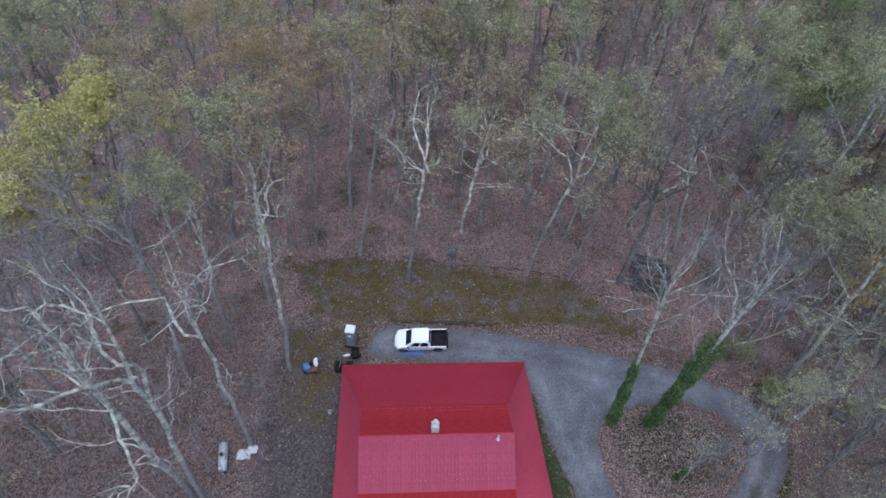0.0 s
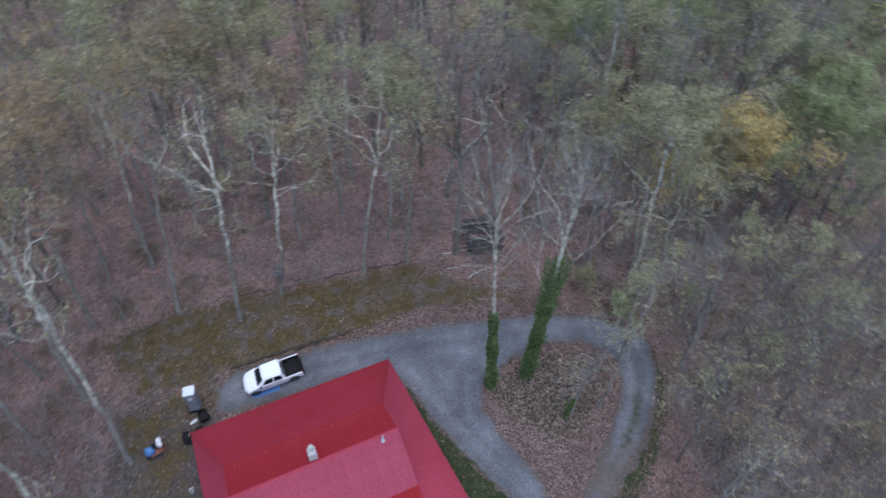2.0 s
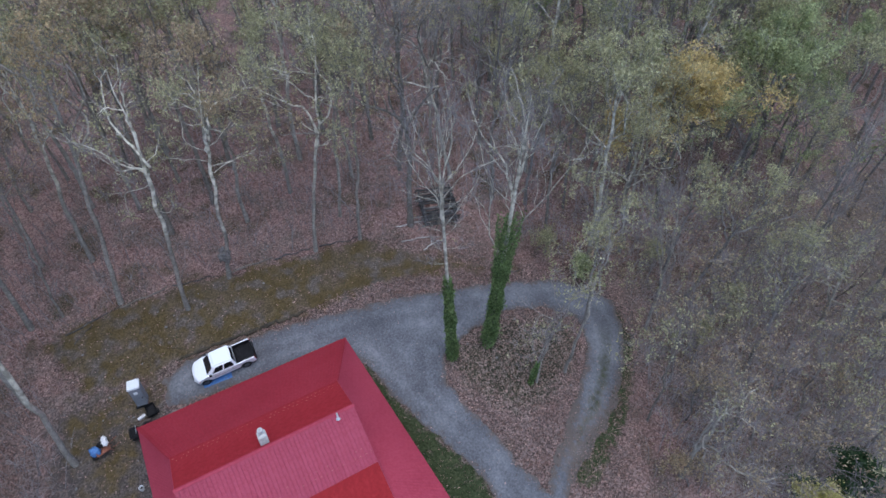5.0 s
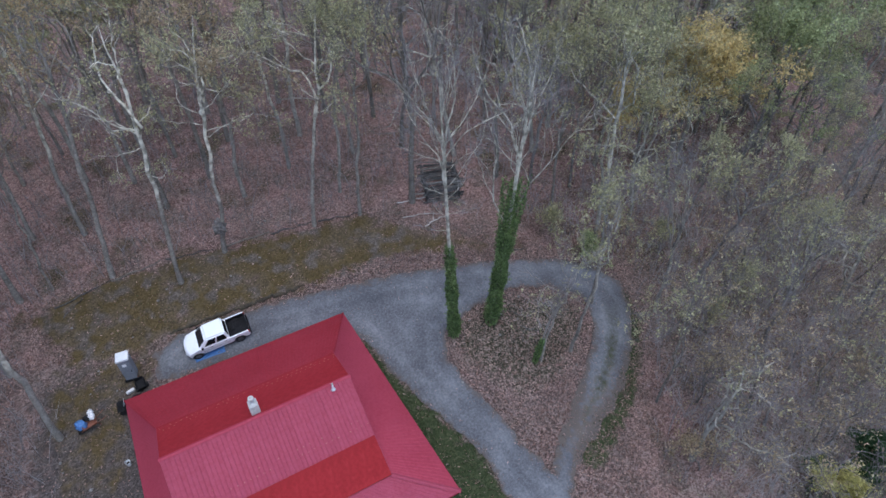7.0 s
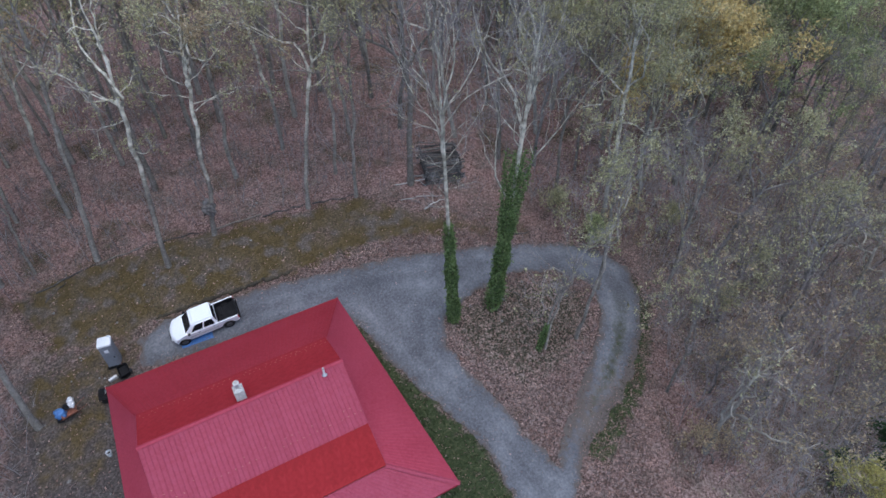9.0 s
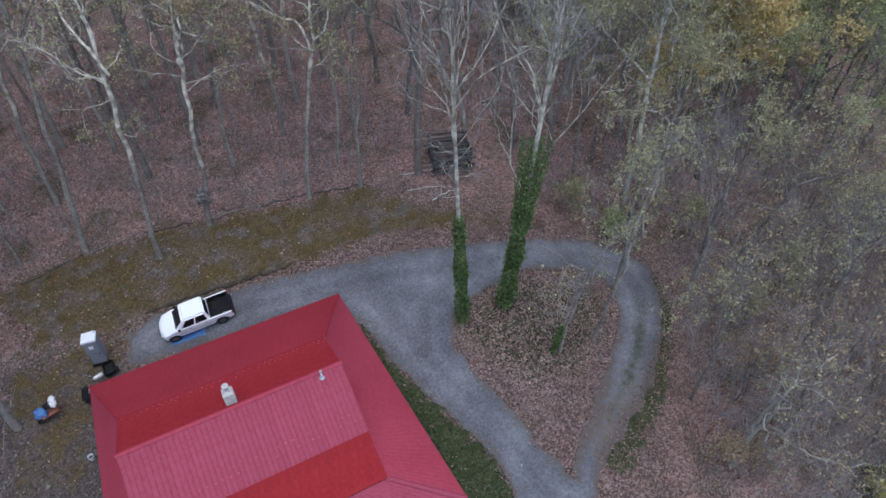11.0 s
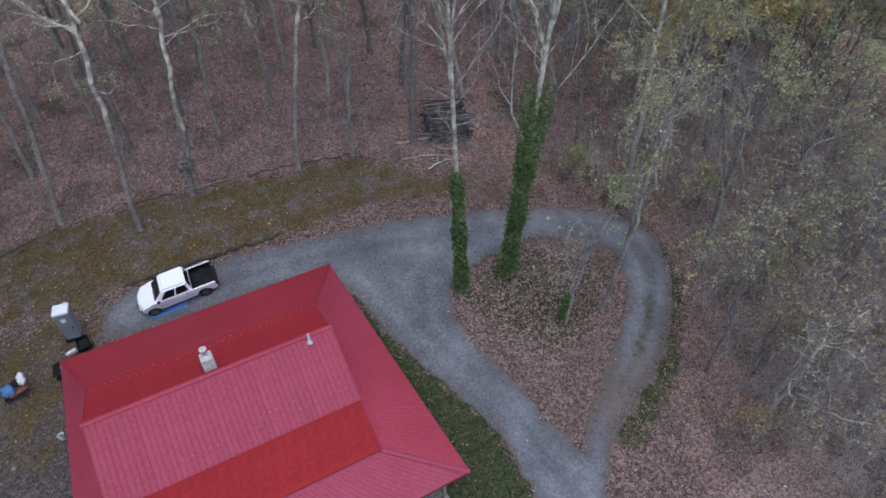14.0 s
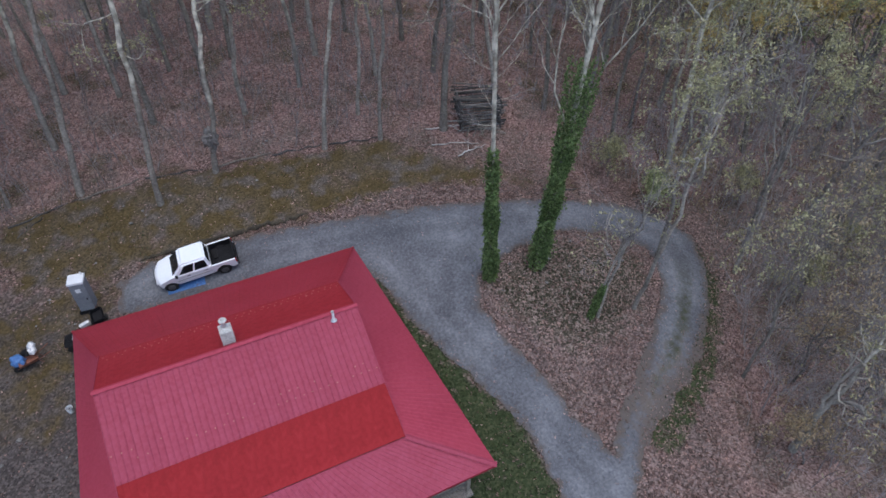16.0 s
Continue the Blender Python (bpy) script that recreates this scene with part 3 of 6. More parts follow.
# one red per facing, with the slope's light coloured in
run_of_sheets(P3(UW, N_EDGE), P3(UE, N_EDGE), P3(UE, RIDGE), P3(UW, RIDGE), M["red_mid"], 11, "mid red ribbed roof sheet", 0.005)
run_of_sheets(P3(UW, BREAK), P3(UE, BREAK), P3(UE, RIDGE), P3(UW, RIDGE), M["red_pink"], 11, "pinkish red ribbed roof sheet", 0.026)
run_of_sheets(P3(UW, S_EDGE), P3(UE, S_EDGE), P3(UE, BREAK, -0.012), P3(UW, BREAK, -0.012), M["red_deep"], 11, "bright red ribbed roof sheet", 0.005)
ribbed("skirt_roof", (XW, YN, ZE), (XE - 0.15, YN, ZE), P3(UE, N_EDGE, -0.06), P3(UW, N_EDGE, -0.06), M["red_dim"], 0.3, "dull dark red ribbed porch roof", rib=0.012)
ribbed("skirt_roof", (XE - 0.15, YN, ZE), (XE + 0.55, YS, ZE), P3(UE, S_EDGE, -0.02), P3(UE, N_EDGE, -0.06), M["red_soft"], 0.3, "soft red ribbed porch roof", rib=0.009)
ribbed("skirt_roof", (XW, YN, ZE), (XW, YS, ZE), P3(UW, S_EDGE, -0.02), P3(UW, N_EDGE, -0.06), M["red_soft"], 0.3, "dull red ribbed porch roof", rib=0.005)
ribbed("skirt_roof", (XW, YS, ZE), (XE + 0.55, YS, ZE), P3(UE, S_EDGE, -0.05), P3(UW, S_EDGE, -0.05), M["red_pink"], 0.3, "pinkish red ribbed porch roof", rib=0.018)


def cap(a, b, mat, w=0.16, name="ridge_cap"):
    a, b = Vector(a), Vector(b)
    side = (b - a).cross(Vector((0, 0, 1))).normalized() * w
    bm = B()
    drop = Vector((0, 0, -0.45 * w))
    sheet(bm, [a, b, b + side + drop, a + side + drop], 0.012)
    sheet(bm, [b, a, a - side + drop, b - side + drop], 0.012)
    part(name, bm, mat, house)


cap(P3(UW - 0.05, RIDGE, 0.045), P3(UE + 0.05, RIDGE, 0.045), M["red_soft"], 0.12)
cap((XE - 0.15, YN, ZE + 0.03), P3(UE, N_EDGE, 0.0), M["red_dim"], 0.07, "hip_cap")
cap((XW, YN, ZE + 0.03), P3(UW, N_EDGE, 0.0), M["red_dim"], 0.07, "hip_cap")
cap((XE + 0.55, YS, ZE + 0.06), P3(UE, S_EDGE, 0.03), M["red_pink"], 0.12, "hip_cap")
cap((XW, YS, ZE + 0.06), P3(UW, S_EDGE, 0.03), M["red_pink"], 0.12, "hip_cap")
# eave trim on the skirt and rake trim on the gables
bm = B()
for a, b in (((XW, YN), (XE - 0.15, YN)), ((XE - 0.15, YN), (XE + 0.55, YS)), ((XE + 0.55, YS), (XW, YS)), ((XW, YS), (XW, YN))):
    sheet(bm, [(*a, ZE), (*b, ZE), (*b, ZE - 0.14), (*a, ZE - 0.14)], 0.03)
part("fascia", bm, M["red_dim"], house)
for x in (UW, UE):
    bm = B()
    for p, q in ((N_EDGE, RIDGE), (RIDGE, BREAK), (BREAK, S_EDGE)):
        sheet(bm, [P3(x, p, 0.05), P3(x, q, 0.05), P3(x, q, -0.12), P3(x, p, -0.12)], 0.02 if x == UE else -0.02)
    part("rake_trim", bm, M["red_pink"], house)
    # boarded gable above the skirt roof
    bm = B()
    s = -0.12 if x > 0 else 0.12
    vs = [bm.verts.new(P3(x + s, p, -0.1)) for p in (N_EDGE, RIDGE, BREAK, S_EDGE)]
    f = bm.faces.new(vs)
    bmesh.ops.solidify(bm, geom=[f], thickness=0.06)
    part("gable_wall", bm, M["log"], house)


def screws(name, a, b, c, d, rows, per_row, seed, keep=0.8):
    """Rows of pale screw washers on a slope."""
    rng = random.Random(seed)
    a, b, c, d = map(Vector, (a, b, c, d))
    up = (b - a).cross(d - a).normalized()
    up = up if up.z > 0 else -up
    verts, faces = [], []
    e1 = (b - a).normalized()
    e2 = up.cross(e1)
    for t in rows:
        p, q = a.lerp(d, t), b.lerp(c, t)
        for i in range(per_row):
            if rng.random() > keep:
                continue
            o = p.lerp(q, (i + 0.3 + 0.4 * (t == rows[0])) / per_row) + up * 0.025
            r = 0.025
            k = len(verts)
            for s in range(6):
                an = s * math.pi / 3
                verts.append(tuple(o + e1 * r * math.cos(an) + e2 * r * math.sin(an)))
            verts.append(tuple(o + up * 0.02))
            faces += [(k + s, k + (s + 1) % 6, k + 6) for s in range(6)]
    ob = mesh_object(name, verts, faces, M["washer"], house)
    tagged(ob, "pale screw washers", kind="stuff")


screws("roof_screws", P3(UW, N_EDGE), P3(UE, N_EDGE), P3(UE, RIDGE), P3(UW, RIDGE), (0.1, 0.19), 36, 1, 0.8)
screws("roof_screws", P3(UW, BREAK), P3(UE, BREAK), P3(UE, RIDGE), P3(UW, RIDGE), (0.2, 0.3), 30, 2, 0.65)

# walls of squared logs under the porch roof, with posts and rails
WX0, WX1, WY0, WY1 = -4.4, 5.6, 11.2, 21.8
FLOOR = -1.0
for name, (x0, y0), (x1, y1) in (("wall", (WX0, WY0), (WX1, WY0)), ("wall", (WX1, WY0), (WX1, WY1)), ("wall", (WX1, WY1), (WX0, WY1)), ("wall", (WX0, WY1), (WX0, WY0))):
    bm = B()
    z = FLOOR - 0.5
    while z < 1.95:
        if abs(x1 - x0) > 1:
            box(bm, min(x0, x1) - 0.15, max(x0, x1) + 0.15, y0 - 0.1, y0 + 0.1, z, z + 0.27, 0.03)
        else:
            box(bm, x0 - 0.1, x0 + 0.1, min(y0, y1) + 0.11, max(y0, y1) - 0.11, z, z + 0.27, 0.03)
        z += 0.28
    part(name, bm, M["log"], house, "brown squared log wall")
bm = B()
box(bm, XW + 0.4, XE - 0.3, YS + 0.3, YN - 0.4, FLOOR - 0.18, FLOOR, 0.02)
part("porch_floor", bm, M["wood"], house)
bm = B()
box(bm, WX0 - 0.2, WX1 + 0.2, WY0 - 0.2, WY1 + 0.2, -2.4, FLOOR - 0.19)
part("foundation", bm, M["stone"], house)
posts = [(x, y) for x in (XW + 0.6, -3.2, 0.9, 4.6, XE - 0.5) for y in (YS + 0.5, YN - 0.6)] + [(x, y) for x in (XW + 0.6, XE - 0.5) for y in (12.8, 16.6, 20.6)]
for x, y in posts:
    bm = B()
    box(bm, x - 0.08, x + 0.08, y - 0.08, y + 0.08, tz(x, y) - 0.2, ZE - 0.1, 0.015)
    part("porch_post", bm, M["wood"], house)
for x0, x1, y0, y1 in ((XW + 0.7, XE - 0.6, YS + 0.5, YS + 0.5), (XE - 0.5, XE - 0.5, YS + 0.6, YN - 0.7), (XW + 0.6, XW + 0.6, YS + 0.6, YN - 0.7)):
    for z in (FLOOR + 0.45, FLOOR + 0.95):
        bm = B()
        box(bm, x0 - 0.04, x1 + 0.04, y0 - 0.04, y1 + 0.04, z, z + 0.08, 0.01)
        part("porch_rail", bm, M["wood"], house)
for x in (-2.4, 3.4):
    bm = B()
    box(bm, x - 0.5, x + 0.5, WY0 - 0.14, WY0 - 0.105, 0.0, 1.2, 0.01)
    w = part("window", bm, M["window"], house)
    bm = B()
    for q in ((x - 0.58, x - 0.5, -0.08, 1.28), (x + 0.5, x + 0.58, -0.08, 1.28), (x - 0.5, x + 0.5, -0.08, 0.0), (x - 0.5, x + 0.5, 1.2, 1.28)):
        box(bm, q[0], q[1], WY0 - 0.16, WY0 - 0.11, q[2], q[3])
    part("frame", bm, M["wood"], w)
bm = B()
box(bm, 0.2, 1.1, WY0 - 0.15, WY0 - 0.105, FLOOR + 0.01, FLOOR + 2.05, 0.01)
part("door", bm, M["wood"], house, "plain wooden door")


def chimney():
    """Pale masonry stack just behind the ridge, with a flue pipe and a round cowl."""
    x, y, z = 0.3, 16.95, 4.95
    t = thing("chimney", pose(x, y, z), "off-white masonry chimney with a round metal cowl", "chimney")
    bm = B()
    box(bm, -0.26, 0.26, -0.26, 0.26, 0, 0.98, 0.04)
    part("stack", bm, M["limewash"], t)
    bm = B()
    r = bmesh.ops.create_cone(bm, cap_ends=True, segments=4, radius1=0.36, radius2=0.2, depth=0.12, matrix=pose(0, 0, 1.04, 0, 0, 45))
    part("crown", bm, M["limewash"], t)
    bm = B()
    rod(bm, (0, 0, 1.06), (0, 0, 1.42), 0.085, sides=14)
    rod(bm, (0, 0, 1.14), (0, 0, 1.18), 0.115, sides=14)
    part("flue", bm, M["galv"], t, "grey metal flue")
    bm = B()
    rod(bm, (0, 0, 1.42), (0, 0, 1.46), 0.165, 0.165, 18)
    rod(bm, (0, 0, 1.46), (0, 0, 1.49), 0.165, 0.14, 18)
    cowl = part("cowl", bm, M["limewash"], t)
    bm = B()
    rod(bm, (0, 0, 1.485), (0, 0, 1.497), 0.085, 0.085, 14)
    part("opening", bm, M["stone"], cowl, "grey cowl opening")
    bm = B()
    box(bm, -0.36, 0.36, -0.34, 0.34, -0.12, 0.03, 0.02)
    part("flashing", bm, M["galv"], t)


def vent_pipe(x, y, z, h, lean, label):
    t = thing("vent_pipe", pose(x, y, z, lean, 0, 0), label, "pipe")
    bm = B()
    rod(bm, (0, 0, -0.15), (0, 0, h), 0.055, sides=12)
    part("pipe", bm, M["loo_white"], t)
    bm = B()
    rod(bm, (0, 0, -0.02), (0, 0, 0.05), 0.15, 0.09, 14)
    part("boot", bm, M["galv"], t, "grey flashing boot")
    bm = B()
    rod(bm, (0, 0, h), (0, 0, h + 0.05), 0.075, 0.06, 12)
    part("cap", bm, M["stone"], t)


chimney()
vent_pipe(4.58, 16.15, 5.18, 0.5, 0, "short white vent pipe through the ridge of the red roof")
vent_pipe(-4.3, 11.6, 2.65, 0.5, 8, "thin white vent pipe on the red roof edge")


# ---- the pickup ----
def on_slope(x, y, yaw, dx=1.2, dy=0.7):
    """A pose on the ground whose x axis points along yaw and which follows the slope."""
    c, s = math.cos(radians(yaw)), math.sin(radians(yaw))
    zf, zb = tz(x + c * dx, y + s * dx), tz(x - c * dx, y - s * dx)
    zl, zr = tz(x - s * dy, y + c * dy), tz(x + s * dy, y - c * dy)
    f = Vector((c, s, (zf - zb) / (2 * dx))).normalized()
    l = Vector((-s, c, (zl - zr) / (2 * dy))).normalized()
    u = f.cross(l).normalized()
    l = u.cross(f)
    m = Matrix((f, l, u)).transposed().to_4x4()
    m.translation = (x, y, (zf + zb + zl + zr) / 4 + 0.03)
    return m


def prism(bm, profile, y0, y1, bevel=0.0):
    """A side profile (x, z) drawn out from y0 to y1."""
    a = [bm.verts.new((x, y0, z)) for x, z in profile]
    b = [bm.verts.new((x, y1, z)) for x, z in profile]
    fa, fb = bm.faces.new(a[::-1]), bm.faces.new(b)
    n = len(profile)
    for i in range(n):
        bm.faces.new((a[i], a[(i + 1) % n], b[(i + 1) % n], b[i]))
    if bevel:
        bmesh.ops.bevel(bm, geom=list(fa.edges) + list(fb.edges), offset=bevel, segments=2, affect="EDGES", profile=0.6)
    bmesh.ops.recalc_face_normals(bm, faces=bm.faces)
    return bm


def arch(cx, r, z0, steps=8):
    """Points over a wheel arch from front to rear."""
    a0 = math.asin(max(-1, min(1, (z0 - 0.36) / r)))
    return [(cx + r * math.cos(a), 0.36 + r * math.sin(a)) for a in np.linspace(a0, math.pi - a0, steps)]


def wheel(parent, x, y, r=0.36, w=0.24):
    s = 1 if y > 0 else -1
    bm = B()
    rod(bm, (x, y - w / 2, r), (x, y + w / 2, r), r, sides=24)
    bmesh.ops.bevel(bm, geom=[e for e in bm.edges if len(e.link_faces) == 2 and e.calc_face_angle(0) > 1], offset=0.05, segments=2, affect="EDGES")
    tyre = part("tyre", bm, M["rubber"])
    wh = new("wheel")
    wh.parent = parent
    tyre.parent = wh
    bm = B()
    rod(bm, (x, y + s * w * 0.38, r), (x, y + s * (w / 2 + 0.012), r), r * 0.62, r * 0.56, 18)
    rod(bm, (x, y + s * w * 0.5, r), (x, y + s * (w / 2 + 0.03), r), r * 0.16, r * 0.12, 10)
    part("rim", bm, M["rim"], wh)


def pickup():
    t = thing("pickup_truck", on_slope(-0.35, 27.0, 175.5), "white crew-cab pickup with an open black-lined bed", "pickup truck")
    W2 = 0.83
    belt = 1.03
    fw, rw = 1.46, -1.5
    prof = [(2.1, 0.46), (2.18, 0.58), (2.16, 0.76), (2.08, 0.88), (1.94, 0.96), (1.72, 1.02), (1.22, belt + 0.06), (-0.93, belt), (-0.93, 0.46)]
    prof = prof + [(-0.98 + 0.05, 0.38)] + [(x, z) for x, z in arch(fw, 0.44, 0.38)[::-1]] + [(1.98, 0.4)]
    bm = prism(B(), prof, -W2, W2, 0.05)
    for co, no in [((x, 0, 0), (1, 0, 0)) for x in (1.3, 1.6, 1.8, 1.95)] + [((0, y, 0), (0, 1, 0)) for y in (-0.7, -0.5, -0.25, 0, 0.25, 0.5, 0.7)]:
        bmesh.ops.bisect_plane(bm, geom=list(bm.verts) + list(bm.edges) + list(bm.faces), plane_co=co, plane_no=no)
    for v in bm.verts:
        k = abs(v.co.y) / W2
        if v.co.x > 1.25 and v.co.z > 0.8:
            v.co.z -= 0.09 * k ** 3 * min(1, (v.co.x - 1.25) / 0.4)
        if v.co.x > 1.85:
            v.co.x -= 0.26 * k ** 2.5 * min(1, (v.co.x - 1.85) / 0.25)
    bmesh.ops.recalc_face_normals(bm, faces=bm.faces)
    body = part("body", bm, M["white"], t)
    bm = B()
    sheet(bm, [(1.74, -0.5, 1.012), (1.74, 0.5, 1.012), (1.26, 0.58, 1.088), (1.26, -0.58, 1.088)], 0.02)
    part("bonnet", bm, M["white"], body)
    # cab above the belt line
    lo = [(1.2, -0.79), (1.2, 0.79), (-0.92, 0.79), (-0.92, -0.79)]
    hi = [(0.52, -0.64), (0.52, 0.64), (-0.82, 0.66), (-0.82, -0.66)]
    zt = 1.68
    bm = B()
    a = [bm.verts.new((x, y, belt)) for x, y in lo]
    b = [bm.verts.new((x, y, zt)) for x, y in hi]
    bm.faces.new(a[::-1])
    top = bm.faces.new(b)
    for i in range(4):
        bm.faces.new((a[i], a[(i + 1) % 4], b[(i + 1) % 4], b[i]))
    bmesh.ops.bevel(bm, geom=list(top.edges) + [e for e in bm.edges if abs(e.verts[0].co.z - e.verts[1].co.z) > 0.3], offset=0.1, segments=4, affect="EDGES")
    bmesh.ops.recalc_face_normals(bm, faces=bm.faces)
    cab = part("cab", bm, M["white"], t)

    def on_face(i, j, u0, u1, v0, v1, out):
        """A pane on the cab face between corners i and j."""
        p = lambda u, v: tuple((lo[i][k] * (1 - u) + lo[j][k] * u) * (1 - v) + (hi[i][k] * (1 - u) + hi[j][k] * u) * v + out[k] * 0.012 for k in (0, 1)) + (belt + (zt - belt) * v,)
        return [p(u0, v0), p(u1, v0), p(u1, v1), p(u0, v1)]

    for nm, i, j, u0, u1, out in (("windscreen", 0, 1, 0.07, 0.93, (1, 0)), ("rear_window", 2, 3, 0.12, 0.88, (-1, 0)),
                                  ("side_window", 1, 2, 0.17, 0.53, (0, 1)), ("side_window", 1, 2, 0.58, 0.93, (0, 1)),
                                  ("side_window", 3, 0, 0.07, 0.42, (0, -1)), ("side_window", 3, 0, 0.47, 0.83, (0, -1))):
        bm = sheet(B(), on_face(i, j, u0, u1, 0.1, 0.86, out), 0.015)
        part(nm, bm, M["glass"], cab, "dark tinted glass")
    # bed
    bedp = [(-0.95, belt - 0.02), (-2.24, belt - 0.03), (-2.27, 0.5), (-2.12, 0.42)] + [(x, z) for x, z in arch(rw, 0.44, 0.42)[::-1]] + [(-0.95, 0.42)]
    bed = new("bed")
    bed.parent = t
    for y0, y1 in ((-W2, -W2 + 0.09), (W2 - 0.09, W2)):
        part("bed_side", prism(B(), bedp, y0, y1, 0.02), M["white"], bed)
    bm = B()
    box(bm, -2.26, -2.19, -W2 + 0.1, W2 - 0.1, 0.5, belt - 0.04, 0.015)
    part("tailgate", bm, M["black"], bed, "black tailgate")
    bm = B()
    box(bm, -2.18, -0.96, -W2 + 0.095, W2 - 0.095, 0.52, 0.6)
    for y in np.linspace(-0.6, 0.6, 9):
        box(bm, -2.16, -0.98, y - 0.03, y + 0.03, 0.6, 0.615)
    box(bm, -2.18, -0.96, W2 - 0.12, W2 - 0.092, 0.6, belt - 0.03)
    box(bm, -2.18, -0.96, -W2 + 0.092, -W2 + 0.12, 0.6, belt - 0.03)
    box(bm, -1.0, -0.955, -W2 + 0.1, W2 - 0.1, 0.6, belt - 0.03)
    part("bed_liner", bm, M["black"], bed, "black ribbed bed liner")
    bm = B()
    box(bm, -1.35, -1.15, -0.55, 0.1, 0.62, 0.72, 0.03)
    part("toolbar", bm, M["black"], bed)
    bm = B()
    box(bm, -2.35, -2.28, -0.78, 0.78, 0.42, 0.55, 0.03)
    part("rear_bumper", bm, M["black"], t, "dark rear bumper")
    bm = B()
    box(bm, 1.95, 2.19, -0.46, 0.46, 0.42, 0.6, 0.06)
    part("front_bumper", bm, M["white"], t)
    bm = B()
    box(bm, 2.1, 2.185, -0.3, 0.3, 0.66, 0.78, 0.02)
    part("grille", bm, M["black"], t)
    for y in (-0.62, 0.62):
        bm = B()
        box(bm, 1.82, 2.02, y * 0.93 - 0.13, y * 0.93 + 0.13, 0.66, 0.8, 0.04)
        part("headlight", bm, M["lamp"], t)
        bm = B()
        box(bm, -2.285, -2.22, y * 1.24 - 0.06, y * 1.24 + 0.06, 0.68, 0.95, 0.02)
        part("tail_light", bm, M["lamp_red"], t)
        bm = B()
        box(bm, 0.86, 1.0, y * 1.44 - 0.07, y * 1.44 + 0.07, 1.08, 1.22, 0.03)
        part("wing_mirror", bm, M["black"], t)
        for x in (0.35, -0.62):
            bm = B()
            box(bm, x - 0.08, x + 0.08, y * 1.345 - 0.012, y * 1.345 + 0.012, 0.88, 0.91, 0.005)
            part("door_handle", bm, M["black"], t)
        bm = B()
        box(bm, -0.9, 1.0, y * 1.352 - 0.01, y * 1.352 + 0.01, 0.66, 0.71, 0.004)
        part("rub_strip", bm, M["galv"], t)
    for x in (fw, rw):
        for y in (-0.72, 0.72):
            wheel(t, x, y)
    bm = B()
    box(bm, -2.1, 1.9, -0.6, 0.6, 0.3, 0.47)
    part("underbody", bm, M["black"], t)


pickup()


def portable_toilet():
    t = thing("portable_toilet", pose(-6.28, 27.62, tz(-6.28, 27.5) + 0.02, 0, 0, -8) @ Matrix.Diagonal((0.82, 0.82, 0.96, 1)), "grey plastic portable toilet with a white roof", "portable toilet")
    bm = B()
    box(bm, -0.46, 0.46, -0.46, 0.46, 0.12, 2.12, 0.04)
    body = part("cabin", bm, M["loo_grey"], t)
    for x in (-0.3, -0.15, 0.0, 0.15, 0.3):
        bm = B()
        box(bm, x - 0.03, x + 0.03, 0.45, 0.475, 0.25, 2.0, 0.01)
        part("wall_rib", bm, M["loo_grey"], body)
    bm = B()
    box(bm, -0.36, 0.36, -0.49, -0.455, 0.2, 2.05, 0.01)
    door = part("door", bm, M["loo_grey"], t)
    bm = B()
    box(bm, -0.15, 0.15, -0.503, -0.492, 1.55, 1.83, 0.004)
    part("notice", bm, M["loo_white"], door, "white notice")
    bm = B()
    box(bm, 0.26, 0.33, -0.52, -0.49, 0.95, 1.1, 0.01)
    part("latch", bm, M["black"], door)
    bm = B()
    box(bm, -0.5, 0.5, -0.5, 0.5, 2.1, 2.28, 0.08)
    part("roof", bm, M["loo_white"], t, "white rounded roof")
    bm = B()
    rod(bm, (0.33, 0.33, 2.25), (0.33, 0.33, 2.42), 0.05)
    part("vent_stack", bm, M["loo_white"], t)
    for y in (-0.42, 0.42):
        bm = B()
        box(bm, -0.58, 0.58, y - 0.05, y + 0.06, -0.1, 0.14, 0.02)
        part("skid", bm, M["black"], t, "dark skid")


portable_toilet()


def quad_bike():
    t = thing("quad_bike", on_slope(-6.75, 25.4, 172, 0.6, 0.4) @ Matrix.Diagonal((0.8, 0.8, 0.85, 1)), "black quad bike with grey racks beside the house", "quad bike")
    for x in (-0.58, 0.6):
        for y in (-0.42, 0.42):
            bm = B()
            rod(bm, (x, y - 0.12, 0.29), (x, y + 0.12, 0.29), 0.29, sides=18)
            part("tyre", bm, M["rubber"], t)
    bm = B()
    box(bm, -0.85, 0.9, -0.2, 0.2, 0.32, 0.62, 0.08)
    part("body", bm, M["black"], t)
    for x in (-0.6, 0.62):
        bm = B()
        box(bm, x - 0.35, x + 0.35, -0.52, 0.52, 0.58, 0.66, 0.04)
        part("mudguard", bm, M["black"], t)
        bm = B()
        for y in np.linspace(-0.36, 0.36, 5):
            rod(bm, (x - 0.28, y, 0.76), (x + 0.28, y, 0.76), 0.014, sides=6)
        for dx in (-0.28, 0.28):
            rod(bm, (x + dx, -0.36, 0.76), (x + dx, 0.36, 0.76), 0.016, sides=6)
            rod(bm, (x + dx, 0, 0.64), (x + dx, 0, 0.76), 0.016, sides=6)
        part("rack", bm, M["black"], t)
    bm = B()
    box(bm, -0.45, 0.15, -0.15, 0.15, 0.64, 0.78, 0.06)
    part("seat", bm, M["black"], t)
    bm = B()
    rod(bm, (0.35, 0, 0.6), (0.28, 0, 0.95), 0.03)
    rod(bm, (0.25, -0.36, 0.98), (0.25, 0.36, 0.98), 0.018)
    part("handlebar", bm, M["galv"], t)


